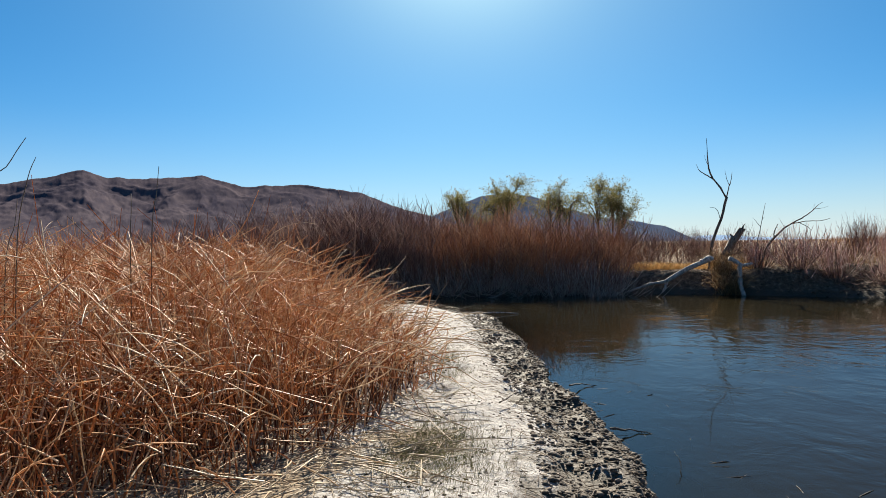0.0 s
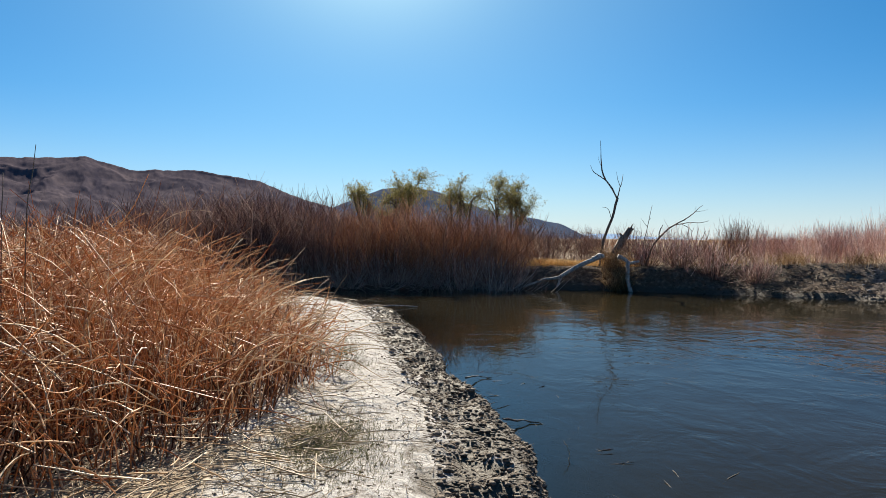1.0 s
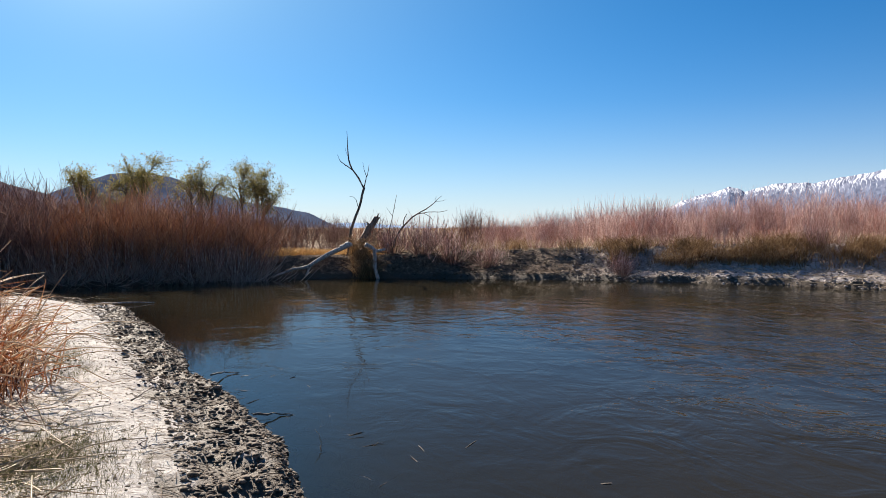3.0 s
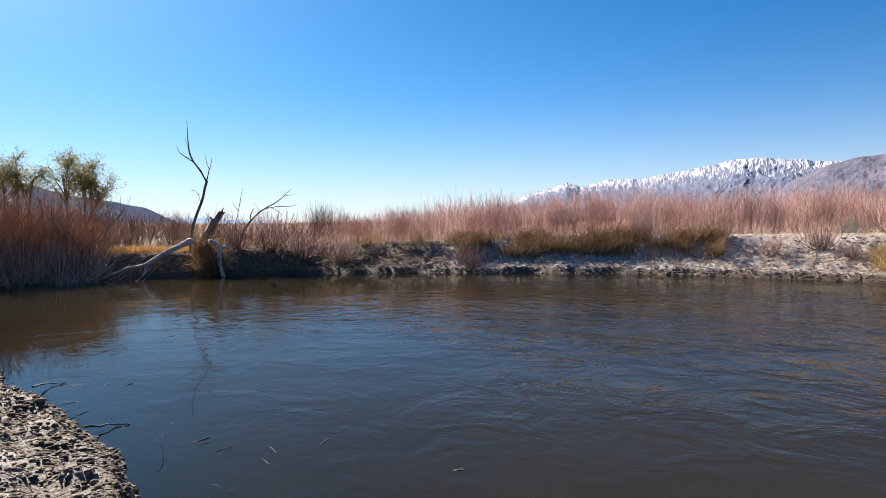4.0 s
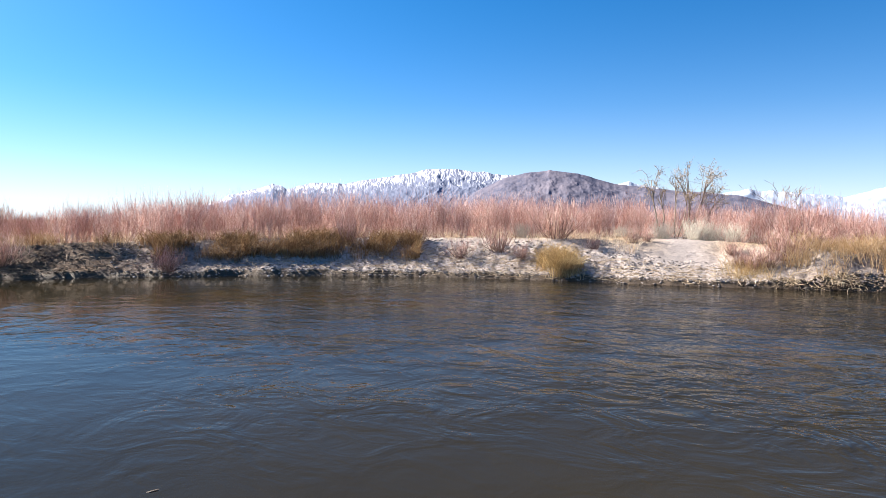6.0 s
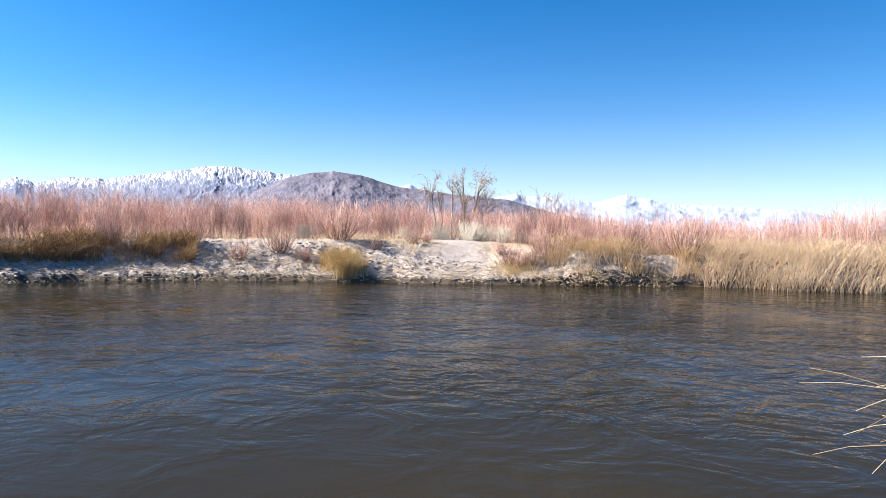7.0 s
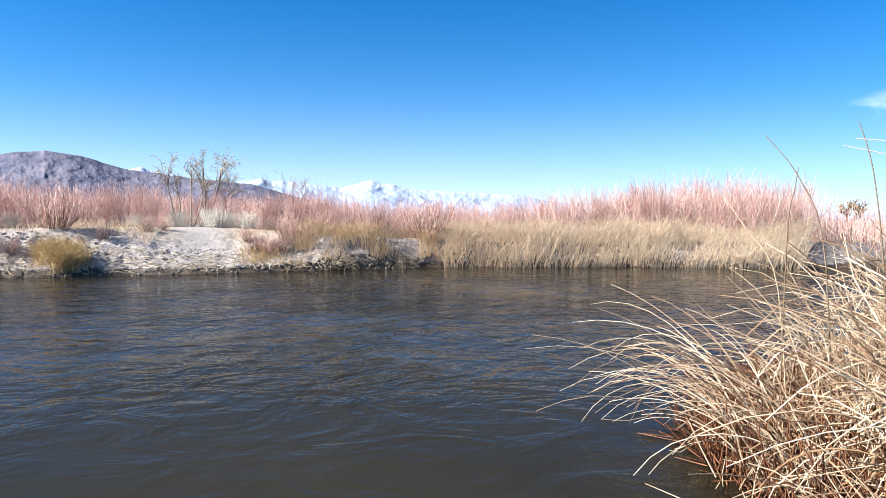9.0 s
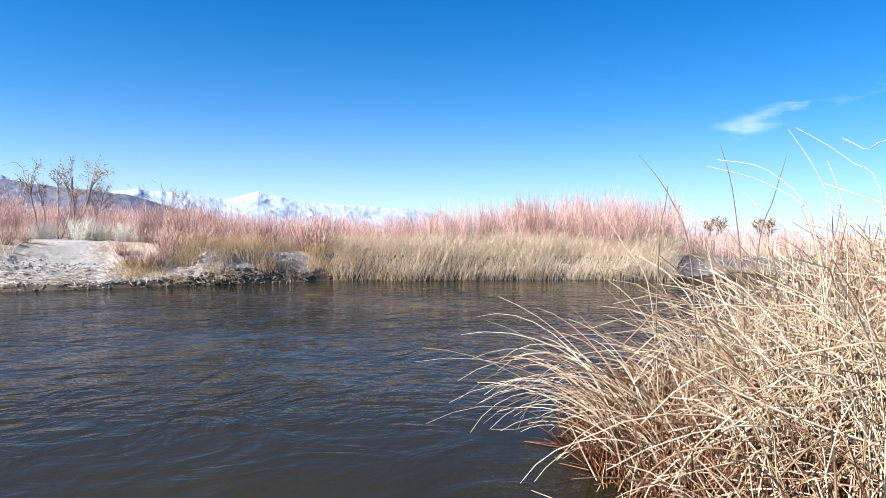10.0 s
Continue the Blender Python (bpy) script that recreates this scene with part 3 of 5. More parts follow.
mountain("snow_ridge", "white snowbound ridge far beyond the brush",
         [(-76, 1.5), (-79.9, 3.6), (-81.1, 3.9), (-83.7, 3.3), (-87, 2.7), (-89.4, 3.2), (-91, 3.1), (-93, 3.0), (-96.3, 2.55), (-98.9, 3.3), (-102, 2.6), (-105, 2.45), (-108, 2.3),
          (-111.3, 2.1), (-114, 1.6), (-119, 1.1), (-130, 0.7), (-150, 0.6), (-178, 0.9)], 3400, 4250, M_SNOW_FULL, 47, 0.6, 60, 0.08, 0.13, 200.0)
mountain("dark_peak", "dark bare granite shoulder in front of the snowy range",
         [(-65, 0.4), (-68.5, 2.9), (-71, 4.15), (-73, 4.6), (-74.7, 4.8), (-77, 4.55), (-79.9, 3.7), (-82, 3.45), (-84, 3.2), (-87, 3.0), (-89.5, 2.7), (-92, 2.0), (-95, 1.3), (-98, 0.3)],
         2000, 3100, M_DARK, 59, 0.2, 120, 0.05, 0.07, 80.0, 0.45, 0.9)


# ---- reeds ----
def inside_poly(x, y, ring):
    inside = np.zeros(x.shape, bool)
    for (ax, ay), (bx, by) in zip(ring, ring[1:] + ring[:1]):
        cross = (ay > y) != (by > y)
        inside ^= cross & (x < (bx - ax) * (y - ay) / (by - ay + 1e-12) + ax)
    return inside


def scatter(ring, count, r):
    xs, ys = [p[0] for p in ring], [p[1] for p in ring]
    x, y = r.uniform(min(xs), max(xs), count * 4), r.uniform(min(ys), max(ys), count * 4)
    ok = inside_poly(x, y, ring)
    return x[ok][:count], y[ok][:count]


def reed_bed(name, label, ring, edge, count, tall, low, rise, out_heading, mat, seed, radius=0.0066, swing=0.9, fallen=1.0, mat_top=None, mats=0, uneven=0.5, comb=0.3):
    """A bed of bent bulrush: shorter and leaning outward near the open edge, tall and tangled inside."""
    r = np.random.default_rng(seed)
    x, y = scatter(ring, count, r)
    n = len(x)
    z = land(x, y)[0]
    inner = seg_dist(x, y, edge)
    h = low + (tall - low) * smooth(inner, 0.0, rise)
    h = h * r.uniform(0.66, 1.14, n) * (1.03 - 0.5 * uneven + uneven * fbm(x * 0.75, y * 0.75, seed, 3))
    edge_k = 1 - smooth(inner, 0.0, 1.3)
    heading = r.uniform(0, 2 * np.pi, n)
    heading = np.where(r.random(n) < 0.12 + comb * edge_k, out_heading + r.normal(0, swing, n), heading)
    lean0 = np.abs(r.normal(0.08, 0.12, n)) + 0.12 * edge_k
    lean1 = lean0 + np.abs(r.normal(0.8, 0.65, n))
    length = np.minimum(h * (1.12 + 0.25 * (lean1 > 1.0)), 1.95)
    broke = r.random(n) < 0.5
    kink = np.where(broke, r.uniform(0.4, 0.85, n), 2.0)
    turn = r.uniform(0.5, 1.7, n)
    base = np.stack([x, y, np.maximum(z, -0.15) - 0.03], -1)
    p = arcs(base, heading, lean0, lean1, length, 1.7, 7, kink, turn)
    p[:, 1:, :2] += r.normal(0, 0.012, (n, 6, 2)).cumsum(1)
    p[:, 1:, 2] = np.maximum(p[:, 1:, 2], np.maximum(z, 0)[:, None] + 0.04)
    rad = radius * r.uniform(0.6, 1.3, n)[:, None] * np.linspace(1.15, 0.45, 7)[None]
    made = [tubes(p, rad)]
    # fallen and snapped stalks lying through the bed at all heights
    m = int(n * fallen)
    i = r.integers(0, n, m)
    b = np.stack([x[i] + r.normal(0, 0.2, m), y[i] + r.normal(0, 0.2, m), z[i] + h[i] * r.uniform(0.02, 0.78, m)], -1)
    fl = np.clip(r.normal(0.75, 0.3, m), 0.2, 1.1) * np.clip(h[i], 0.5, 1.2)
    l0 = np.clip(r.normal(1.25, 0.4, m), 0.75, 2.4)
    q = arcs(b, r.uniform(0, 2 * np.pi, m), l0, l0 + r.normal(0.35, 0.5, m), fl, 1.0, 5)
    q[:, :, 2] = np.maximum(q[:, :, 2], np.maximum(z[i], 0)[:, None] + 0.03)
    made.append(tubes(q, radius * r.uniform(0.6, 1.3, m)[:, None] * np.linspace(1.0, 0.5, 5)[None]))
    v, f = joined(made)
    tagged(new(name, mesh_np(name, v, f, mat)), label, "reeds", kind="stuff")
    # swathes of bleached stalks bowed over on top, each swathe combed one way
    if mats:
        w = fbm(x * 0.9 + 7, y * 0.9, seed + 2, 2)
        i = r.choice(n, mats, p=smooth(w, 0.3, 0.66) / smooth(w, 0.3, 0.66).sum())
        hd = 6.28 * fbm(x[i] * 0.35, y[i] * 0.35, seed + 4, 2) * 1.6 + r.normal(0, 0.55, mats)
        b = np.stack([x[i] + r.normal(0, 0.15, mats), y[i] + r.normal(0, 0.15, mats), z[i] + h[i] * r.uniform(0.3, 0.8, mats)], -1)
        l0 = np.clip(r.normal(0.95, 0.3, mats), 0.6, 1.7)
        q = arcs(b, hd, l0, l0 + np.abs(r.normal(1.0, 0.5, mats)), r.uniform(0.45, 1.15, mats), 1.2, 7)
        q[:, :, 2] = np.maximum(q[:, :, 2], np.maximum(z[i], 0)[:, None] + 0.03)
        v, f = tubes(q, radius * r.uniform(0.7, 1.3, mats)[:, None] * np.linspace(1.0, 0.5, 7)[None])
        tagged(new("bowed_reeds", mesh_np("bowed_reeds", v, f, mat_top)), "bleached bulrush stalks bowed over the top of the bed", "reeds", kind="stuff")


RING_L = [(-3.4, 2.2), (-2.35, 3.1), (-1.65, 3.95), (-0.95, 4.9), (-0.45, 6.3), (-0.1, 7.4), (-0.35, 9.5), (-1.2, 12.8), (-2.6, 16.2), (-6, 17.6), (-15, 18), (-15, 2.0), (-6, 2.0)]
EDGE_L = RING_L[:10]
reed_bed("reed_bed", "tangled russet dead bulrush bed beside the mud path", RING_L, EDGE_L, 14500, 1.58, 0.62, 2.2, -0.3, M_REED_L, 101, 0.0062, 1.3, 0.7, M_REED_PALE, 3600)
RING_R = [(1.6, -2.9), (2.8, -2.85), (3.9, -3.25), (4.8, -3.85), (5.65, -5.1), (6.1, -8), (6.5, -13), (7.5, -20), (3, -20), (-3, -12), (-2.5, -5.5)]
EDGE_R = RING_R[1:8]
reed_bed("reed_bed", "straw-coloured arching bulrush clump growing out of the river edge", RING_R, EDGE_R, 16500, 1.52, 0.5, 1.1, 0.95, M_REED_R, 202, 0.0068, 0.9, 0.55, M_REED_R, 4200, 0.22, 0.25)


def stubble(label, ring, count, tall, mat, seed, radius=0.007):
    """Short snapped stems standing and lying at the foot of a reed bed."""
    r = np.random.default_rng(seed)
    x, y = scatter(ring, count, r)
    n = len(x)
    z = land(x, y)[0]
    l0 = np.abs(r.normal(0.3, 0.4, n))
    p = arcs(np.stack([x, y, np.maximum(z, -0.1) - 0.03], -1), r.uniform(0, 6.28, n), l0, l0 + r.normal(0.3, 0.4, n), tall * r.uniform(0.35, 1.2, n), 1.2, 5)
    p[:, 1:, 2] = np.maximum(p[:, 1:, 2], np.maximum(z, 0)[:, None] + 0.02)
    v, f = tubes(p, radius * r.uniform(0.6, 1.3, n)[:, None] * np.linspace(1.1, 0.6, 5)[None])
    tagged(new("reed_stubble", mesh_np("reed_stubble", v, f, mat)), label, "reeds", kind="stuff")


# russet stems, coloured darker still for the shade deep in the reeds
M_STUBBLE = stem_material("shaded_russet_stem", [(0.05, 0.022, 0.012), (0.16, 0.065, 0.035), (0.34, 0.16, 0.08)], 0.6)
stubble("red-brown stems inside the straw-coloured clump, coloured dark for its inner shade", [(2.6, -3.0), (4.2, -3.1), (5.25, -3.55), (6.0, -5.0), (6.1, -8), (3.0, -8), (2.0, -4)], 9000, 0.6, M_STUBBLE, 204)
stubble("dark russet broken stems at the foot of the reeds", [(-5.5, 2.8), (-2.3, 3.8), (-0.9, 5.1), (-0.45, 6.4), (-0.3, 8), (-3, 8), (-7, 5)], 2600, 0.45, M_STUBBLE, 104)


# ---- willow brush ----
def shrub(name, label, category, group, mats, seed, height, spread, stems, twigs, thick=0.008, upright=0.5, wild=0.55):
    """A many-stemmed bush: fanning stems and finer twigs."""
    r = np.random.default_rng(seed)
    a = r.uniform(0, 2 * np.pi, stems)
    base = np.stack([np.cos(a) * r.uniform(0, 0.22, stems) * spread, np.sin(a) * r.uniform(0, 0.22, stems) * spread, np.full(stems, -0.05)], -1)
    lean = np.abs(r.normal(0.0, upright, stems)) * spread / height
    L = height * r.uniform(0.62, 1.05, stems) / np.cos(np.clip(lean * 0.6, 0, 1.0))
    p = arcs(base, a, lean * 1.1, lean * 0.35, L, 1.0, 5)
    p[:, 1:] += r.normal(0, 0.025, (stems, 4, 3)).cumsum(1)
    rad = thick * r.uniform(0.7, 1.2, stems)[:, None] * np.linspace(1, 0.35, 5)[None]
    v, f = tubes(p, rad)
    root = thing(name, label, category, group)
    tagged(part("stem_fan", mesh_np("stem_fan", v, f, mats[0]), root), kind="stuff")
    i = r.integers(0, stems, twigs)
    s = r.uniform(1.2, 3.9, twigs)
    k = np.floor(s).astype(int)
    b = p[i, k] + (p[i, k + 1] - p[i, k]) * (s - k)[:, None]
    tl = height * r.uniform(0.12, 0.38, twigs)
    q = arcs(b, r.uniform(0, 2 * np.pi, twigs), np.abs(r.normal(wild, 0.25 + 0.2 * (wild - 0.55), twigs)), np.abs(r.normal(wild - 0.3, 0.25, twigs)), tl, 1.0, 3)
    v, f = tubes(q, thick * 0.55 * np.ones((twigs, 1)) * np.array([[1, 0.8, 0.4]]))
    tagged(part("twig_spray", mesh_np("twig_spray", v, f, mats[1]), root), kind="stuff")
    return root


def plant(protos, places):
    """Places (x, y, size, turn): the first of each kind moves there itself, the rest are copies."""
    used = {}
    r = random.Random(5)
    for x, y, size, turn in places:
        p = r.choice(protos)
        z = float(land(np.array([x]), np.array([y]))[0][0])
        m = pose(x, y, z - 0.02, 0, 0, turn) @ Matrix.Diagonal((size * r.uniform(0.9, 1.15), size * r.uniform(0.9, 1.15), size, 1))
        if p not in used:
            used[p] = m
        else:
            copy_thing(p, m)
    for p in protos:
        if p in used:
            p.matrix_basis = used[p]
        else:
            for c in list(p.children):
                bpy.data.objects.remove(c)
            bpy.data.objects.remove(p)


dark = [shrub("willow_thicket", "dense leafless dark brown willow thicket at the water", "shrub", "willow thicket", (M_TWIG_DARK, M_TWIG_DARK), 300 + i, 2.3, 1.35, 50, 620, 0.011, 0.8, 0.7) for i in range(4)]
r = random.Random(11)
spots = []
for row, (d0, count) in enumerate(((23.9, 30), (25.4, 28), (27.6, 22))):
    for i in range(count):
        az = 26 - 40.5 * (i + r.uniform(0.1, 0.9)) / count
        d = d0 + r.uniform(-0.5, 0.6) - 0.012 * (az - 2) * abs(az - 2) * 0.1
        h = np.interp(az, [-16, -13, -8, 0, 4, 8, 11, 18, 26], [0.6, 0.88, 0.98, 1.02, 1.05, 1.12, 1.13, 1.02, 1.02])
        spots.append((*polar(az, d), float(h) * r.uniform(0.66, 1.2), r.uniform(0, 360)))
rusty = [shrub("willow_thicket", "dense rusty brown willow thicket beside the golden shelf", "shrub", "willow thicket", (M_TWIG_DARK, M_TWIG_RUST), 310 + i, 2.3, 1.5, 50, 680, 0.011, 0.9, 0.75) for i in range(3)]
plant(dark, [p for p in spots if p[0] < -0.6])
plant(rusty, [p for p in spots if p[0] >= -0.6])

red = [shrub("willow_shrub", "leafless red-brown willow shrub on the bank", "shrub", "red willow brush", (M_TWIG_RED, M_TWIG_RED), 330 + i, 1.7, 1.25, 38, 380, 0.0075, 0.62) for i in range(6)]
spots, shaded = [], []
for i in range(235):
    az = -14 - 119 * (i + r.uniform(0, 1)) / 235
    edge = np.interp(az, [-133, -125, -107, -95, -88, -84, -78, -70, -55, -40, -30, -25, -20, -14], [31, 31, 29, 30.5, 33.5, 36, 31.5, 29, 27.5, 27, 26.5, 26.3, 27.6, 28])
    d = edge + abs(r.gauss(0, 3.2))
    h = np.interp(az, [-133, -126, -122, -118, -110, -100, -85, -70, -55, -42, -38, -36, -30, -25, -20, -14], [1.35, 1.5, 1.5, 1.3, 0.95, 0.88, 1.0, 1.03, 1.0, 0.92, 0.82, 0.66, 0.75, 0.65, 0.6, 0.75])
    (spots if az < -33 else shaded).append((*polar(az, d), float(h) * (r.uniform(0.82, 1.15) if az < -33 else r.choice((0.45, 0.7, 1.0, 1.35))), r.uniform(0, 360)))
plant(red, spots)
# red willow again, in dark twig colour to show it backlit
plant([shrub("willow_shrub", "willow shrub behind the golden shelf, browned darker as backlit", "shrub", "brown willow brush", (M_TWIG_DARK, M_TWIG_DARK), 360 + i, 1.7, 1.4, 44, 420, 0.008, 0.7) for i in range(3)], shaded)


def brush_field():
    """The brush beyond, out over the plain, with a browner copy on the backlit side."""
    r = np.random.default_rng(77)
    n = 62000
    az = np.radians(r.uniform(-150, 30, n))
    d = 33 + 330 * r.random(n) ** 2.2
    x, y = -np.sin(az) * d, np.cos(az) * d
    clump = fbm(x * 0.16, y * 0.16, 61, 3)
    ok = (clump > np.where(np.degrees(az) > -38, 0.44, 0.42)) & ~((np.degrees(az) > -90) & (np.degrees(az) < -80) & (d < 40))
    x, y, d, az, clump = x[ok], y[ok], d[ok], az[ok], clump[ok]
    n = len(x)
    z = land(x, y)[0]
    deg = np.degrees(az)
    h = (1.0 + 1.5 * (clump - 0.42) * 2) * r.uniform(0.5, 1.0, n) * np.interp(deg, [-150, -120, -60, -45, -38, -25, -15, 30], [1.3, 1.3, 1.2, 1.1, 0.85, 0.5, 0.6, 1.0]) * (0.55 + 0.9 * fbm(x * 0.45, y * 0.45, 65, 2))
    p = arcs(np.stack([x, y, z - 0.05], -1), r.uniform(0, 6.28, n), np.abs(r.normal(0.12, 0.15, n)), np.abs(r.normal(0.2, 0.2, n)), h, 1.0, 3)
    rad = 0.00026 * d[:, None] * np.array([[1.0, 0.8, 0.3]]) * r.uniform(0.6, 1.3, n)[:, None]
    # towards the sun the brush takes a browner colour for its backlit shade
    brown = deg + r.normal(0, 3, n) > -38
    for pick, mat, label in ((~brown, M_TWIG_RED, "reddish leafless willow brush spreading over the plain"), (brown, M_TWIG_RUST, "leafless brush beyond the willow thicket, browned darker as backlit")):
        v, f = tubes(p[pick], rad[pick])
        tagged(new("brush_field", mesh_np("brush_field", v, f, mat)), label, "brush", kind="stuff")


brush_field()


# ---- grasses on the banks ----
def grass(name, label, mat, seed, places, height, lean, radius=0.006, droop=0.9, heading=None, spread=6.28, k=4, clump=0.0):
    """places: arrays x, y of the feet."""
    r = np.random.default_rng(seed)
    x, y = places
    if clump:
        ok = fbm(x * 1.1, y * 1.1, seed, 3) + r.normal(0, 0.07, len(x)) > 0.5 - clump
        x, y = x[ok], y[ok]
    n = len(x)
    height = height * (0.55 + 0.9 * fbm(x * 0.8, y * 0.8, seed + 1, 2))
    z = land(x, y)[0]
    hd = r.uniform(0, 6.28, n) if heading is None else np.arctan2(-y, -x) + heading + r.normal(0, spread, n)
    p = arcs(np.stack([x, y, z - 0.03], -1), hd, np.abs(r.normal(lean, 0.15, n)), np.abs(r.normal(droop, 0.35, n)), height * r.uniform(0.55, 1.15, n), 1.5, k + 1)
    v, f = tubes(p, radius * r.uniform(0.6, 1.3, n)[:, None] * np.linspace(1, 0.3, k + 1)[None])
    return tagged(new(name, mesh_np(name, v, f, mat)), label, "grass", kind="stuff")


def along_bank(az0, az1, back0, back1, n, seed):
    """Feet along the far bank between two bearings, so many metres behind the waterline."""
    r = np.random.default_rng(seed)
    az = np.radians(r.triangular(min(az0, az1), (az0 + az1) / 2, max(az0, az1), n) if n < 2000 else r.uniform(min(az0, az1), max(az0, az1), n))
    d = np.linspace(15, 40, 251)
    grid_az = np.radians(np.linspace(min(az0, az1), max(az0, az1), 60))
    X, Y = -np.sin(grid_az)[:, None] * d, np.cos(grid_az)[:, None] * d
    wet = in_river(X.ravel(), Y.ravel()).reshape(X.shape)
    shore = np.array([d[np.nonzero(w)[0].max()] if w.any() else 24 for w in wet])
    dd = np.interp(az, grid_az, shore) + r.uniform(back0, back1, n)
    return -np.sin(az) * dd, np.cos(az) * dd


grass("bank_reeds", "pale straw reeds leaning over the far waterline", M_GOLD_PALE, 401, along_bank(-105, -133, -0.3, 3.2, 8500, 1), 1.1, 0.25, 0.011, droop=0.95, heading=0.5, spread=1.5, clump=0.22, k=5)
grass("bank_grass", "golden dry grass along the far bank", M_STRAW, 402, along_bank(-91.5, -107, 0.3, 3.2, 4600, 2), 0.66, 0.22, 0.010, droop=0.9, heading=0.2, spread=1.6, clump=-0.03)
grass("bank_grass", "bleached dead grass hanging from the undercut bank", M_LITTER, 412, along_bank(-90, -107, 0.05, 0.6, 1500, 22), 0.5, 1.0, 0.008, droop=2.6, heading=0, spread=0.8, clump=0.02)
grass("grass_tuft", "rust-brown grass on the bank beside the sandy ramp", M_TUFT, 413, along_bank(-87.6, -93.5, 0.5, 2.6, 700, 23), 0.45, 0.3, 0.007, droop=1.2, clump=0.1)
grass("meadow_grass", "pale dry grass flat behind the reeds", M_GOLD_PALE, 414, along_bank(-103, -112, 2.5, 7.5, 2600, 24), 0.8, 0.2, 0.01, droop=0.8, clump=0.3)
grass("bank_grass", "dark olive grass hanging over the cut bank", M_GRASS_DARK, 403, along_bank(-43, -64, 1.2, 2.9, 7500, 3), 0.6, 0.3, 0.009, droop=1.5, heading=0, spread=0.8, clump=0.06)
grass("bank_grass", "brown grass on the broken bank", M_GRASS_DARK, 404, along_bank(-23, -46, 2.0, 4.2, 4200, 4), 0.55, 0.3, 0.007, droop=1.4, heading=0, spread=0.9, clump=0.02)
grass("meadow_grass", "sunlit golden grass on the bank shelf", M_GOLD, 405, along_bank(-12, -25, 0.9, 3.6, 7500, 5), 0.3, 0.25, 0.007, droop=1.0, clump=0.1)
grass("grass_tuft", "yellow-green grass tuft at the waterline", M_TUFT, 406, along_bank(-73.6, -77.8, 0.15, 1.7, 1500, 6), 0.9, 0.2, 0.008, droop=1.3, heading=0, spread=1.2, clump=0.04)
grass("grass_tuft", "brown dead grass clump beside the fallen log", M_GRASS_DARK, 416, along_bank(-21.4, -24.0, -0.05, 1.2, 900, 26), 1.0, 0.3, 0.007, droop=1.8, heading=0, spread=0.9, clump=0.2)
grass("dry_grass", "low tan grass between the willow shrubs", M_GOLD_PALE, 407, along_bank(-24, -82, 2.6, 8.0, 5600, 7), 0.4, 0.3, 0.008, droop=1.0, clump=0.05)


# ---- dead wood on the far bank ----
def at_bank(pts, k=1.05):
    """Points seen from the eye, pushed back along their rays by the factor k."""
    return [(x * k, y * k, EYE + (z - EYE) * k) for x, y, z in pts]


def limb(pts, r0, r1, sides=7, k=12, seed=0, knots=0.12):
    """One crooked limb through the points, as a tapered tube with knots."""
    r = np.random.default_rng(seed)
    pts = np.array(pts, float)
    s = np.concatenate([[0], np.cumsum(np.linalg.norm(np.diff(pts, axis=0), axis=1))])
    u = np.linspace(0, s[-1], k)
    p = np.stack([np.interp(u, s, pts[:, c]) for c in range(3)], -1)
    p[1:-1] = 0.25 * p[:-2] + 0.5 * p[1:-1] + 0.25 * p[2:]
    p[1:-1] += r.normal(0, 0.12 * r0 + 0.003, (k - 2, 3))
    rad = np.linspace(r0, r1, k) * (1 + knots * r.normal(0, 1, k))
    v, f = tubes(p[None], np.abs(rad)[None], sides)
    v = v + r.normal(0, 0.05 * r0, v.shape)
    cap = np.concatenate([v, p[-1:], p[:1]])
    n = len(v)
    ends = [(n - sides + i, n - sides + (i + 1) % sides, n, n) for i in range(sides)] + [((i + 1) % sides, i, n + 1, n + 1) for i in range(sides)]
    return cap, f, ends


def wood(limbs, mat, name):
    """Several limbs as one mesh."""
    me = bpy.data.meshes.new(name)
    vs, fs = [], []
    for v, f, ends in limbs:
        o = len(vs)
        vs += [tuple(p) for p in v]
        fs += [tuple(int(i) + o for i in q) for q in f]
        fs += [(a + o, b + o, c + o) for a, b, c, _ in ends]
    me.from_pydata(vs, [], fs)
    me.polygons.foreach_set("use_smooth", [True] * len(me.polygons))
    me.materials.append(mat)
    me.update()
    return me


def dead_tree(name, label, limbs, mat, k=1.05, girth=0.68):
    """limbs: (part name, points, radius at the foot, at the tip)."""
    foot = at_bank(limbs[0][1][:1], k)[0]
    root = thing(name, label, "dead tree", at=foot)
    for i, (pn, pts, r0, r1) in enumerate(limbs):
        pts = np.array(at_bank(pts, k)) - foot
        part(pn, wood([limb(pts, r0 * girth, r1 * girth, seed=i + len(name))], mat, pn), root)
    return root


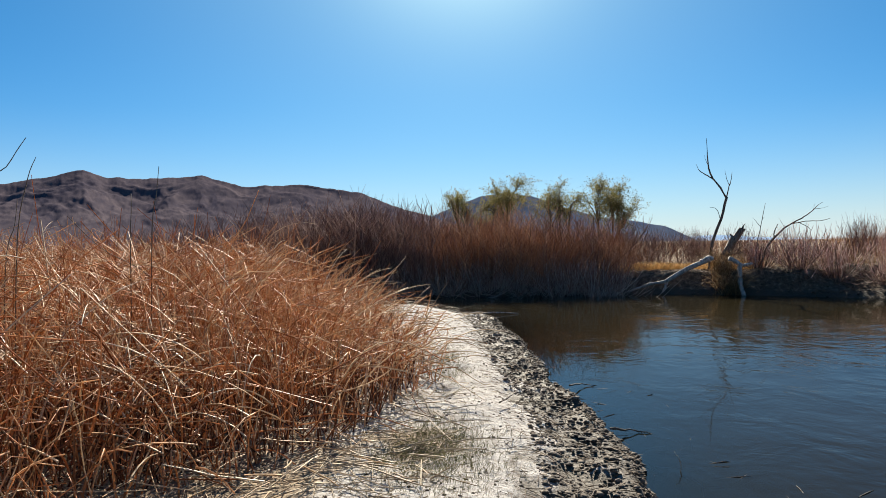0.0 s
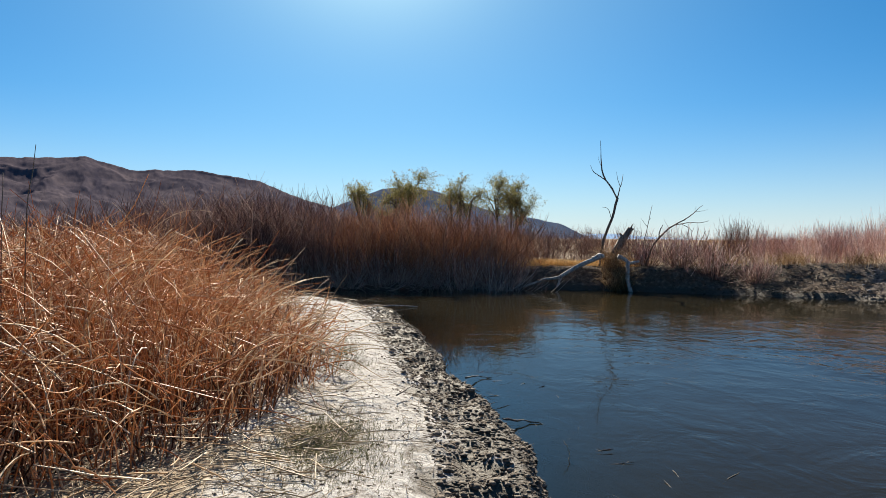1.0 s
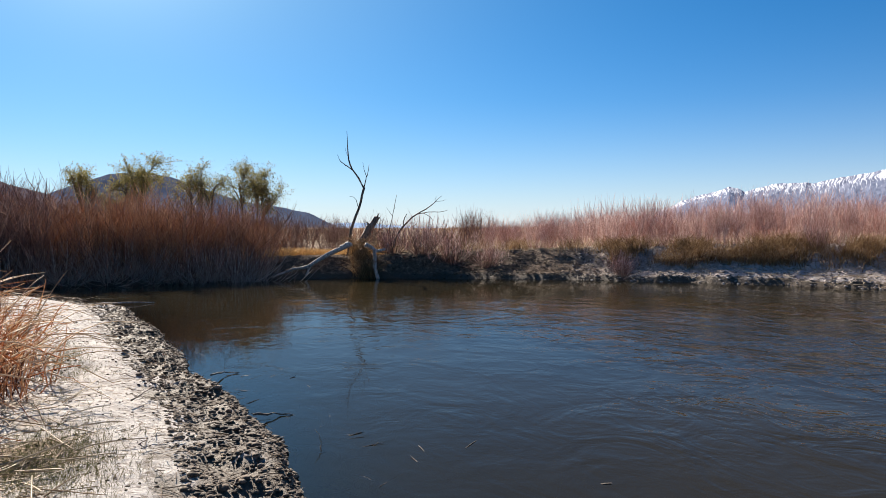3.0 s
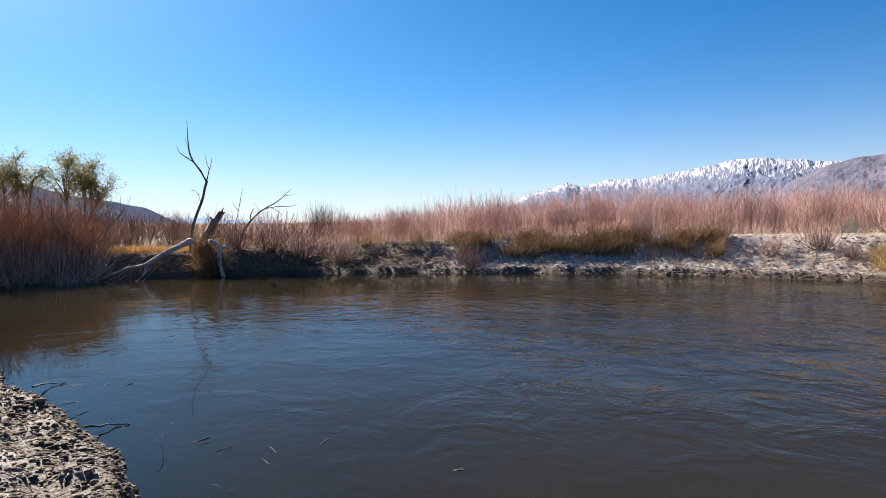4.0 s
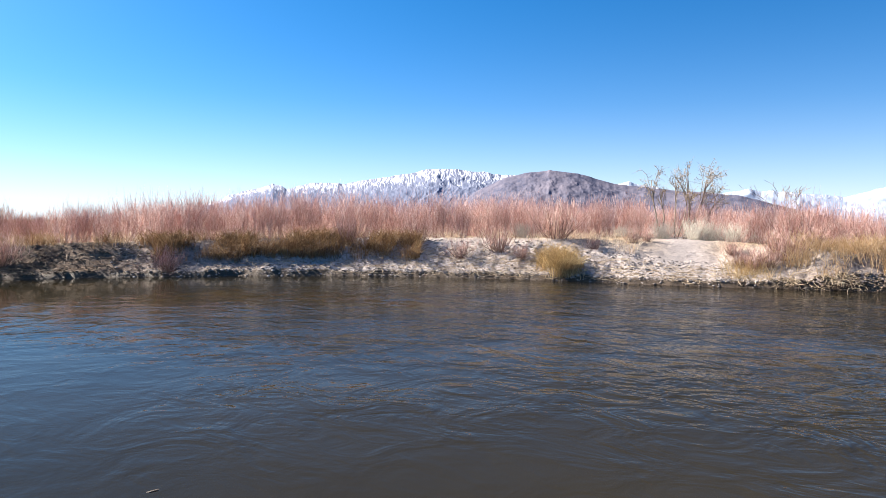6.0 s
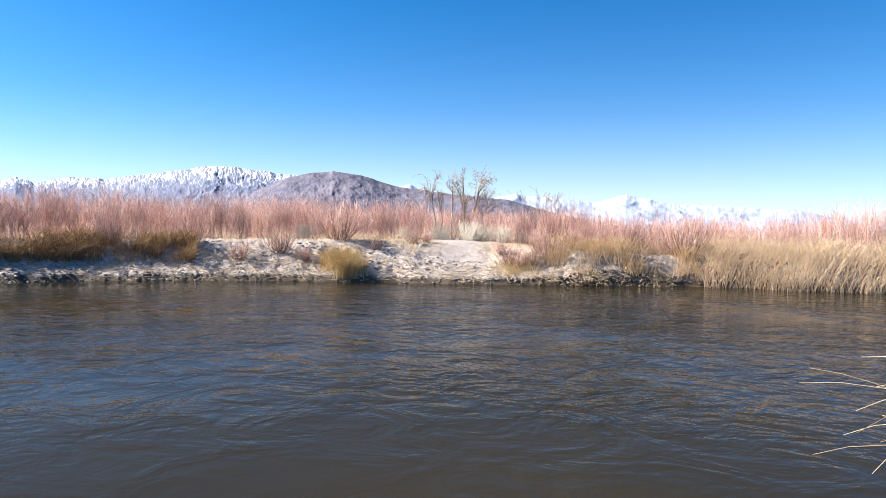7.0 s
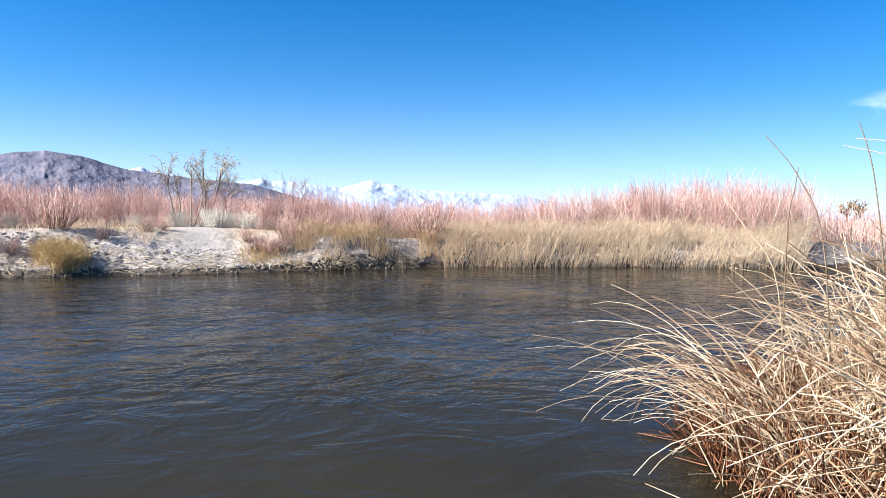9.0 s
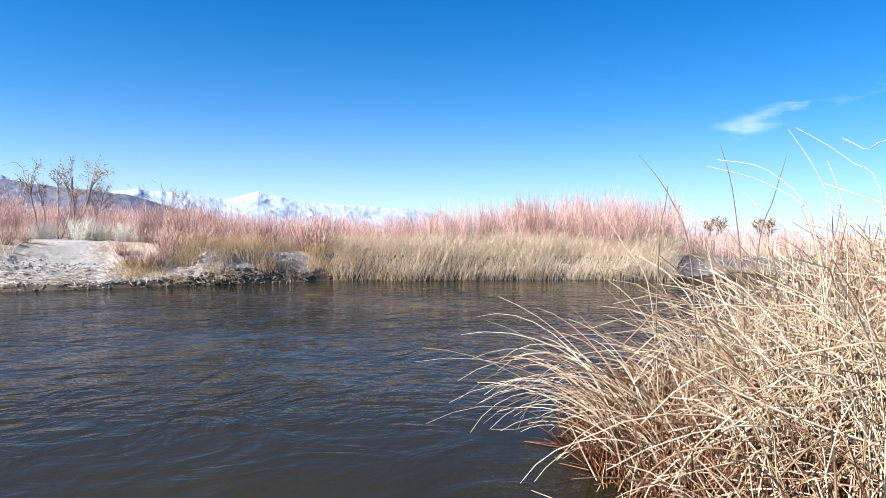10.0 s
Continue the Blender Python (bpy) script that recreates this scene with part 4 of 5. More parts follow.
dead_tree("dead_snag", "tall bare crooked dead snag on the far bank", [
    ("trunk", [(8.70, 22.36, 0.5), (8.74, 22.36, 1.3), (8.86, 22.31, 1.9), (9.10, 22.21, 2.54), (9.23, 22.15, 3.2)], 0.085, 0.06),
    ("limb", [(9.23, 22.15, 3.15), (9.07, 22.2, 3.5), (8.86, 22.31, 3.79), (8.74, 22.35, 4.1), (8.71, 22.37, 4.6), (8.68, 22.37, 5.15)], 0.055, 0.012),
    ("limb", [(8.86, 22.31, 3.8), (8.66, 22.38, 3.95), (8.48, 22.45, 4.08), (8.38, 22.49, 4.32)], 0.035, 0.008),
    ("limb", [(9.22, 22.15, 3.15), (9.29, 22.12, 3.5), (9.37, 22.1, 3.75), (9.40, 22.1, 4.0)], 0.038, 0.008),
    ("twig", [(9.31, 22.12, 3.55), (9.23, 22.14, 3.8), (9.18, 22.16, 4.08)], 0.02, 0.006),
    ("twig", [(9.06, 22.22, 2.45), (8.99, 22.25, 2.75), (8.90, 22.29, 2.86), (8.76, 22.33, 2.88)], 0.02, 0.008),
    ("twig", [(8.73, 22.36, 4.25), (8.64, 22.38, 4.45), (8.62, 22.38, 4.6)], 0.012, 0.005)], M_DEAD)
dead_tree("dead_stump", "leaning broken grey stump with a splintered end", [
    ("trunk", [(9.05, 22.19, 0.6), (9.2, 22.17, 1.35), (9.45, 22.06, 1.85), (9.64, 21.98, 2.16)], 0.15, 0.10),
    ("splinter", [(9.58, 22.0, 2.05), (9.68, 21.97, 2.22), (9.72, 21.95, 2.31)], 0.05, 0.01),
    ("splinter", [(9.66, 21.98, 2.1), (9.74, 21.95, 2.15)], 0.05, 0.015),
    ("branch_stub", [(9.42, 22.06, 1.8), (9.33, 22.1, 1.95), (9.30, 22.1, 2.0)], 0.05, 0.02)], M_DEAD, 1.05, 1.15)
dead_tree("dead_bough", "bare forked dead bough sticking out of the brush", [
    ("trunk", [(10.1, 21.76, 0.9), (10.3, 21.7, 1.6), (10.6, 21.55, 2.0), (10.9, 21.4, 2.28), (11.2, 21.25, 2.45)], 0.06, 0.035),
    ("limb", [(11.2, 21.25, 2.45), (11.4, 21.12, 2.62), (11.58, 21.0, 2.85), (11.68, 20.95, 2.92)], 0.032, 0.008),
    ("limb", [(10.95, 21.38, 2.28), (11.3, 21.17, 2.36), (11.6, 21.0, 2.34), (11.86, 20.87, 2.42)], 0.03, 0.007),
    ("limb", [(11.1, 21.3, 2.32), (11.3, 21.18, 2.2), (11.42, 21.1, 2.05)], 0.02, 0.006),
    ("branch_stub", [(10.48, 21.6, 1.88), (10.52, 21.6, 2.1), (10.6, 21.56, 2.28)], 0.035, 0.015),
    ("twig", [(11.5, 21.06, 2.72), (11.7, 20.95, 2.74), (11.82, 20.9, 2.8)], 0.012, 0.004),
    ("twig", [(11.45, 21.08, 2.68), (11.5, 21.05, 2.9)], 0.01, 0.004)], M_DEAD)
dead_tree("dead_sapling", "thin upright dead sapling in the brush", [
    ("trunk", [(9.98, 21.81, 0.9), (10.03, 21.79, 1.7), (10.13, 21.75, 2.15), (10.18, 21.73, 2.45), (10.27, 21.69, 2.95)], 0.035, 0.008),
    ("twig", [(10.13, 21.75, 2.2), (10.02, 21.8, 2.38), (9.93, 21.83, 2.5)], 0.015, 0.005),
    ("twig", [(10.17, 21.74, 2.4), (10.24, 21.71, 2.52)], 0.012, 0.005)], M_DEAD)
dead_tree("fallen_log", "bleached fallen log sloping into the water", [
    ("trunk", [(8.75, 22.4, 1.2), (8.35, 22.5, 1.0), (7.8, 22.7, 0.72), (7.45, 22.8, 0.45), (7.0, 22.95, 0.38), (6.6, 23.06, 0.24), (6.25, 23.17, 0.08)], 0.15, 0.04),
    ("branch_stub", [(7.5, 22.8, 0.48), (7.42, 22.82, 0.25), (7.32, 22.84, 0.02)], 0.07, 0.05),
    ("root_end", [(8.5, 22.46, 1.1), (8.72, 22.38, 1.24), (8.86, 22.33, 1.2)], 0.13, 0.09)], M_BLEACHED, 1.015, 0.66)
dead_tree("broken_limb", "weathered broken limb hooked down into the water", [
    ("trunk", [(9.25, 22.1, 1.2), (9.5, 22.02, 1.1), (9.62, 21.98, 0.98), (9.56, 22.0, 0.75), (9.58, 22.0, 0.45), (9.70, 21.95, -0.08)], 0.07, 0.06),
    ("branch_stub", [(9.6, 21.98, 0.98), (9.78, 21.9, 1.0), (9.92, 21.86, 1.05)], 0.06, 0.03)], M_BLEACHED, 1.0, 1.05)


# ---- trees ----
def grow(seed, height, spread, levels=4, trunks=2, r0=0.12, lean=0.35, up=0.25, kids=3):
    """Crooked limbs by level; returns lists of (points, radius at foot, at tip) by level and the twig tips."""
    r = np.random.default_rng(seed)
    out, tips = [[] for _ in range(levels)], []

    def go(base, d, length, rad, level):
        pts = [np.array(base)]
        for _ in range(5):
            d = d + r.normal(0, 0.16, 3) + np.array([0, 0, up * 0.25])
            d = d / np.linalg.norm(d)
            pts.append(pts[-1] + d * length / 5)
        out[level].append((pts, rad, rad * 0.5))
        if level == levels - 1:
            tips.extend(pts[1:])
            return
        if level == levels - 2:
            tips.extend(pts[3:])
        for c in range(kids + (level > 0)):
            k = int(r.integers(2, 6))
            a = r.uniform(0, 6.28)
            side = np.array([math.cos(a), math.sin(a), 0.0]) * spread
            nd = d * 0.7 + side * r.uniform(0.5, 1.0) + np.array([0, 0, up])
            go(pts[k], nd / np.linalg.norm(nd), length * r.uniform(0.55, 0.8), rad * r.uniform(0.38, 0.55), level + 1)
    for i in range(trunks):
        a = r.uniform(0, 6.28)
        go((0.15 * math.cos(a) * (trunks > 1), 0.15 * math.sin(a) * (trunks > 1), -0.1), np.array([math.cos(a) * lean, math.sin(a) * lean, 1.0]), height * 0.42, r0, 0)
    return out, np.array(tips)


def tree(name, label, seed, x, y, height, spread, leaves, leaf_mat, leaf=0.09, bark=None, twig=0.0055, **kw):
    bark = bark or M_BARK
    lv, tips = grow(seed, height, 0.9, **kw)
    z = float(land(np.array([x]), np.array([y]))[0][0])
    root = thing(name, label, "tree", at=(x, y, z - 0.05))
    k = height / np.percentile(tips[:, 2], 98)
    wide = spread / np.percentile(np.hypot(tips[:, 0], tips[:, 1]), 85)
    across = [spread / np.percentile(np.abs(tips[:, c] - np.median(tips[:, c])), 85) for c in (0, 1)]
    scale = np.array([min(max(across[0], 0.6 * wide), 2.2 * wide), min(max(across[1], 0.6 * wide), 2.2 * wide), k])
    for pts, a, b in lv[0]:
        part("trunk", wood([limb(np.array(pts) * scale, a * k, b * k, 7, 10, seed)], bark, "trunk"), root)
    for pts, a, b in lv[1]:
        part("limb", wood([limb(np.array(pts) * scale, a * k, b * k, 5, 8, seed)], bark, "limb"), root)
    fine = [b for l in lv[2:] for b in l]
    P = np.array([b[0] for b in fine]) * scale
    R = np.array([np.linspace(b[1], b[2], 6) for b in fine]) * k
    v, f = tubes(P, np.maximum(R, twig), 3)
    tagged(part("twig_spray", mesh_np("twig_spray", v, f, bark), root), kind="stuff")
    if leaves:
        r = np.random.default_rng(seed + 1)
        c = tips[r.integers(0, len(tips), leaves)] * scale + r.normal(0, 0.11 * height / 5, (leaves, 3))
        a, b = r.normal(0, 1, (leaves, 3)), r.normal(0, 1, (leaves, 3))
        a /= np.linalg.norm(a, axis=1, keepdims=True)
        b = np.cross(a, b)
        b /= np.linalg.norm(b, axis=1, keepdims=True)
        sz = leaf * r.uniform(0.6, 1.3, (leaves, 1))
        V = np.stack([c - a * sz, c + b * sz * 0.35, c + a * sz, c - b * sz * 0.35], 1).reshape(-1, 3)
        tagged(part("crown", mesh_np("crown", V, np.arange(leaves * 4).reshape(-1, 4), leaf_mat, False), root, "thin spring-green foliage"), kind="stuff")
    return root


def crowned_tree(name, label, seed, az, d, stems, bark, leaf_mat, leaf, r0, twig=0.0045, sprays=26):
    """A tree of several stems. stems: (foot across, lean across at the top, height of the crown's middle, crown half-width, half-height, leaves), in metres."""
    r = np.random.default_rng(seed)
    x, y = polar(az, d)
    side = np.array([math.cos(radians(az)), math.sin(radians(az)), 0.0])
    deep = np.array([-math.sin(radians(az)), math.cos(radians(az)), 0.0])
    z = float(land(np.array([x]), np.array([y]))[0][0])
    root = thing(name, label, "tree", at=(x, y, z - 0.05))
    twigs, rads, leafage = [], [], []
    for foot, lean, mid, wide, high, leaves in stems:
        top = side * lean + deep * r.normal(0, 0.25) + np.array([0, 0, mid])
        u = np.linspace(0, 1, 8)[:, None]
        stem = side * foot + (top - side * foot) * u + side * (0.16 * r.normal() * np.sin(u * 3.1)) + r.normal(0, 0.035, (8, 3)) * np.sin(u * 3.1)
        stem[:, 2] = mid * u[:, 0]
        part("trunk", wood([limb(stem, r0, r0 * 0.45, 7, 12, seed, 0.15)], bark, "trunk"), root)
        for i in range(7):
            k = r.uniform(0.5, 0.98)
            start = np.array([np.interp(k * 7, np.arange(8), stem[:, c]) for c in range(3)])
            a, e = r.uniform(0, 6.28), r.uniform(-0.25, 0.9)
            end = top + (side * math.cos(a) + deep * math.sin(a)) * wide * r.uniform(0.5, 0.9) + np.array([0, 0, high * e])
            t = np.linspace(0, 1, 6)[:, None]
            b = start + (end - start) * t + np.array([0, 0, 0.22 * high]) * np.sin(t * 3.1) + r.normal(0, 0.04, (6, 3)) * np.sin(t * 3.1)
            part("limb", wood([limb(b, r0 * 0.46, r0 * 0.14, 5, 9, seed + i, 0.15)], bark, "limb"), root)
            for j in range(sprays):
                k = r.uniform(1.5, 5)
                q = np.array([np.interp(k, np.arange(6), b[:, c]) for c in range(3)])
                v = 0.6 * (q - top) + np.array([0, 0, 0.25 * high]) + r.normal(0, 0.6, 3) * np.array([wide, wide, high])
                v /= np.linalg.norm(v) + 1e-6
                n = r.uniform(0.35, 0.95) * wide
                w = np.linspace(0, 1, 5)[:, None]
                p = q + v * n * w + np.array([0, 0, -0.18 * n]) * w ** 2 + r.normal(0, 0.02, (5, 3)) * w
                twigs.append(p)
                rads.append(np.linspace(twig * 1.5, twig * 0.7, 5))
                leafage.append((p, leaves / (5.4 * sprays)))
    v, f = tubes(np.array(twigs), np.array(rads), 3)
    tagged(part("twig_spray", mesh_np("twig_spray", v, f, bark), root), kind="stuff")
    c = []
    for p, n in leafage:
        m = int(n) + (r.random() < n - int(n))
        k = r.uniform(0.6, 4, m)
        c.append(np.stack([np.interp(k, np.arange(5), p[:, i]) for i in range(3)], -1) + r.normal(0, leaf * 1.6, (m, 3)))
    c = np.concatenate(c)
    n = len(c)
    if n:
        a, b = r.normal(0, 1, (n, 3)), r.normal(0, 1, (n, 3))
        a /= np.linalg.norm(a, axis=1, keepdims=True)
        b = np.cross(a, b)
        b /= np.linalg.norm(b, axis=1, keepdims=True)
        sz = leaf * r.uniform(0.6, 1.3, (n, 1))
        V = np.stack([c - a * sz, c + b * sz * 0.38, c + a * sz, c - b * sz * 0.38], 1).reshape(-1, 3)
        tagged(part("crown", mesh_np("crown", V, np.arange(n * 4).reshape(-1, 4), leaf_mat, False), root, "thin spring-green foliage"), kind="stuff")
    return root


WILLOW = "willow tree with thin yellow-green spring leaves"
crowned_tree("willow_tree", WILLOW + " and a broken dark trunk", 12, -1.8, 42, [(0.0, -0.75, 3.95, 1.05, 0.95, 2600), (0.05, 0.2, 3.6, 0.35, 0.35, 120)], M_BARK, M_LEAF, 0.055, 0.12)
crowned_tree("willow_tree", "tall " + WILLOW, 25, -4.9, 42, [(0.0, 0.55, 4.2, 1.45, 1.25, 4600), (0.0, -0.35, 3.6, 1.0, 0.9, 1100)], M_BARK, M_LEAF, 0.055, 0.12)
crowned_tree("willow_tree", "small " + WILLOW, 33, -3.4, 44, [(0.1, -0.2, 2.9, 0.9, 0.8, 700), (0.0, 0.35, 2.8, 0.8, 0.7, 500)], M_BARK, M_LEAF, 0.055, 0.06)
crowned_tree("willow_tree", "thinly leafed " + WILLOW, 44, -9.6, 42, [(0.2, -0.55, 3.5, 1.1, 1.0, 1200), (0.2, 0.1, 3.9, 1.1, 1.1, 1600), (0.3, 0.8, 3.7, 1.0, 1.0, 1200)], M_BARK, M_LEAF, 0.055, 0.08)
crowned_tree("willow_tree", "broad " + WILLOW, 58, -13.1, 42, [(0.0, -0.35, 3.8, 1.3, 1.2, 2900), (0.1, 0.65, 3.5, 1.35, 1.25, 3200), (0.2, 1.4, 2.8, 1.15, 1.15, 2400)], M_BARK, M_LEAF, 0.055, 0.09)
M_PALE_BARK = bark_material("pale_sapling_bark", (0.20, 0.16, 0.125), (0.42, 0.34, 0.27))
crowned_tree("cottonwood_sapling", "sparse pale tree with a few yellow buds", 64, -83.4, 35, [(0.1, -0.35, 2.8, 0.6, 0.8, 110), (0.15, 0.05, 2.2, 0.4, 0.5, 30)], M_PALE_BARK, M_LEAF_YELLOW, 0.04, 0.04, 0.006, 9)
crowned_tree("cottonwood_sapling", "slim pale tree with a bare straight stem", 67, -84.7, 35.3, [(0.0, 0.0, 2.7, 0.5, 0.8, 60), (0.1, 0.55, 2.9, 0.65, 0.8, 140)], M_PALE_BARK, M_LEAF_YELLOW, 0.04, 0.04, 0.006, 9)
crowned_tree("cottonwood_sapling", "pale forked tree with yellow buds at its tips", 71, -85.5, 35, [(0.0, 0.95, 2.8, 0.9, 0.9, 480), (-0.1, 0.1, 2.0, 0.6, 0.6, 70), (0.1, 1.3, 1.9, 0.7, 0.6, 130)], M_PALE_BARK, M_LEAF_YELLOW, 0.04, 0.048, 0.006, 10)
tree("cottonwood_sapling", "bare grey sapling in the red brush", 77, *polar(-93.0, 36), 2.7, 0.9, 60, M_LEAF_YELLOW, 0.035, M_PALE_BARK, 0.008, trunks=3, r0=0.04)
tree("distant_tree", "dark round tree on the horizon", 81, *polar(-135.5, 110), 3.7, 1.1, 1500, M_GRASS_DARK, 0.13, trunks=2, r0=0.2)
tree("distant_tree", "dark round tree far beyond the reeds", 87, *polar(-139.4, 115), 3.5, 1.2, 1500, M_GRASS_DARK, 0.13, trunks=2, r0=0.2)

# ---- bushes standing apart ----
sage = [shrub("sagebrush", "pale grey sagebrush beside the sandy landing", "bush", "sagebrush", (M_SAGE, M_SAGE), 500 + i, 0.75, 1.0, 120, 420, 0.007, 0.55) for i in range(2)]
plant(sage, [(*polar(-83.7, 33), 1.1, 10), (*polar(-86.3, 32.6), 1.25, 80), (*polar(-87.2, 32.8), 1.1, 150), (*polar(-88.9, 32.5), 1.15, 200), (*polar(-80.6, 34), 0.8, 60),
             (*polar(-72.5, 31), 0.9, 20), (*polar(-91.5, 33), 0.7, 120), (*polar(-94, 32.5), 0.8, 250)])
small = [shrub("bank_shrub", "small red-stemmed shrub on the open bank", "bush", "bank shrubs", (M_TWIG_DARK, M_TWIG_RED), 520 + i, 1.15, 1.15, 80, 260, 0.011, 0.75) for i in range(2)]
plant(small, [(*polar(-70.6, 25.6), 0.85, 0), (*polar(-75.3, 27), 1.25, 90), (*polar(-81.5, 27.4), 0.45, 40), (*polar(-82.6, 27.8), 0.4, 200), (*polar(-93.3, 27.5), 1.1, 10), (*polar(-91.8, 26.5), 0.7, 70),
              (*polar(-103.5, 27.2), 1.2, 30), (*polar(-99.5, 27.5), 1.0, 130), (*polar(-64, 26.5), 0.7, 50), (*polar(-58, 26.3), 0.8, 50), (*polar(-30, 25), 1.1, 0), (*polar(-27.5, 25), 1.2, 100),
              (*polar(-33, 25), 0.8, 220), (*polar(-44, 24.4), 0.7, 300), (*polar(-24.8, 25.2), 1.0, 300), (*polar(-89.6, 25.4), 0.6, 20), (*polar(-90.6, 25.0), 0.7, 80), (*polar(-91.6, 25.3), 0.6, 140), (*polar(-92.6, 25.6), 0.8, 220), (*polar(-94.6, 26.4), 0.8, 320),
              (*polar(-89.0, 26.8), 0.5, 300), (*polar(-78.5, 26.0), 0.45, 30), (*polar(-67.5, 25.2), 0.6, 60), (*polar(-72.6, 24.9), 0.45, 60)])
under = [shrub("dead_brush", "grey dead willow brush arching down to the water", "bush", "dead brush", (M_TWIG_PALE, M_TWIG_DARK), 540 + i, 1.1, 1.5, 36, 160, 0.010, 1.2) for i in range(3)]
r = random.Random(31)
plant(under, [(*polar(24 - 38 * (i + r.random()) / 84, 23.45 + r.uniform(-0.25, 0.6)), r.uniform(0.75, 1.35), r.uniform(0, 360)) for i in range(84)])


# ---- loose matter on the banks ----
def clods(name, label, x, y, size, mat, seed, sink=0.35, flat=0.7):
    """Crumbs of soil: dented lumps lying on the ground, joined."""
    r = np.random.default_rng(seed)
    bm = bmesh.new()
    bmesh.ops.create_icosphere(bm, subdivisions=1, radius=1.0)
    bm.verts.ensure_lookup_table()
    V0 = np.array([v.co for v in bm.verts])
    F0 = np.array([[v.index for v in f.verts] for f in bm.faces])
    bm.free()
    n, m = len(x), len(V0)
    z = land(x, y)[0]
    V = V0[None] * (1 + r.normal(0, 0.2, (n, m, 1)))
    V = V * size[:, None, None] * np.stack([r.uniform(0.7, 1.4, n), r.uniform(0.7, 1.4, n), r.uniform(0.5, 1.0, n) * flat], -1)[:, None]
    V += np.stack([x, y, z + size * (0.5 - sink) * flat], -1)[:, None]
    F = (F0[None] + (np.arange(n) * m)[:, None, None]).reshape(-1, 3)
    return tagged(new(name, mesh_np(name, V.reshape(-1, 3), F, mat, True)), label, "soil", kind="stuff")


def clod_material(name, colours):
    m, t, p, out = material(name)
    g = t.nodes.new("ShaderNodeNewGeometry")
    base = ramp(t, g.outputs["Random Per Island"], [(i / (len(colours) - 1), c) for i, c in enumerate(colours)])
    n = noise_tex(t, 40.0, 4.0)
    t.links.new(mix(t, 1.0, base, ramp(t, n, [(0.3, (0.6, 0.58, 0.55)), (0.7, (1, 1, 1))]), "MULTIPLY"), p.inputs["Base Color"])
    p.inputs["Roughness"].default_value = 0.85
    bump(t, p, n, 0.7, 0.02)
    return m


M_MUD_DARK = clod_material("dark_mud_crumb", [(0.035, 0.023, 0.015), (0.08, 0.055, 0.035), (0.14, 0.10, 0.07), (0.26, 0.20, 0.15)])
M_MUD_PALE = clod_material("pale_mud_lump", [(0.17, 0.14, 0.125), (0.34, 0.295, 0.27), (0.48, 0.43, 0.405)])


def shore_strip(y0, y1, d0, d1, n, seed, power=1.0):
    """Places along the near waterline, between two distances inland."""
    r = np.random.default_rng(seed)
    y = r.uniform(y0, y1, n * 3)
    line = np.array(NEAR[10:19])
    x = np.interp(y, line[:, 1], line[:, 0]) - (d0 + (d1 - d0) * r.random(n * 3) ** power)
    ok = land(x, y)[1] > 0.0
    return x[ok][:n], y[ok][:n]


r = np.random.default_rng(9)
x, y = shore_strip(2.0, 18.4, -0.12, 0.8, 14000, 1, 1.2)
clods("mud_crumbs", "dark trampled wet mud crumbs along the waterline", x, y, 0.006 + 0.026 * r.random(len(x)) ** 2.6, M_MUD_DARK, 2, 0.6)
x, y = shore_strip(2.0, 18.4, 0.5, 2.6, 2600, 3)
clods("soil_crumbs", "small crumbs of crusted soil on the path", x, y, 0.004 + 0.012 * r.random(len(x)) ** 2, M_MUD_DARK, 4)
x, y = along_bank(-40, -92, -0.1, 2.8, 9000, 11)
clods("bank_lumps", "broken pale mud lumps on the far bank", x, y, 0.012 + 0.05 * r.random(len(x)) ** 3, M_MUD_PALE, 5, 0.65)
# dark mud colour puts the bank's shade into these lumps
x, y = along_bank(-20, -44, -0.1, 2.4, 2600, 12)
clods("bank_lumps", "mud lumps on the shaded bank, coloured dark for its shade", x, y, 0.015 + 0.04 * r.random(len(x)) ** 2, M_MUD_DARK, 6, 0.7)


x, y = along_bank(-89, -107, -0.05, 0.55, 1100, 14)
clods("bank_lumps", "dark crumbling soil under the grassy bank", x, y, 0.02 + 0.06 * r.random(len(x)) ** 2, M_MUD_DARK, 8, 0.6)


def litter(name, label, x, y, length, mat, seed, radius=0.004, lift=0.02):
    r = np.random.default_rng(seed)
    n = len(x)
    z = land(x, y)[0]
    l0 = r.normal(1.5, 0.14, n)
    p = arcs(np.stack([x, y, z + lift + 0.03 * r.random(n)], -1), r.uniform(0, 6.28, n), l0, l0 + r.normal(0.08, 0.25, n), length * r.uniform(0.3, 1.2, n), 1.0, 5)
    gz2 = land(p[:, :, 0].ravel(), p[:, :, 1].ravel())[0].reshape(n, 5)
    p[:, :, 2] = np.maximum(p[:, :, 2] * 0.5 + (gz2 + lift) * 0.5, gz2 + 0.006)
    v, f = tubes(p, radius * r.uniform(0.5, 1.3, n)[:, None] * np.linspace(1, 0.6, 5)[None])
    return tagged(new(name, mesh_np(name, v, f, mat)), label, "litter", kind="stuff")


x, y = scatter([(-3.4, 3.0), (-0.2, 3.4), (0.1, 5.2), (0.0, 7.0), (-0.6, 6.6), (-1.4, 4.9), (-3.4, 4.2)], 520, r)
litter("reed_litter", "bleached fallen reed stalks littering the ground", x, y, 0.5, M_LITTER, 21, 0.005)
x, y = scatter([(-3.4, 2.8), (-1.2, 3.3), (-0.5, 4.6), (-0.8, 5.3), (-2.0, 4.2), (-3.6, 3.7)], 80, r)
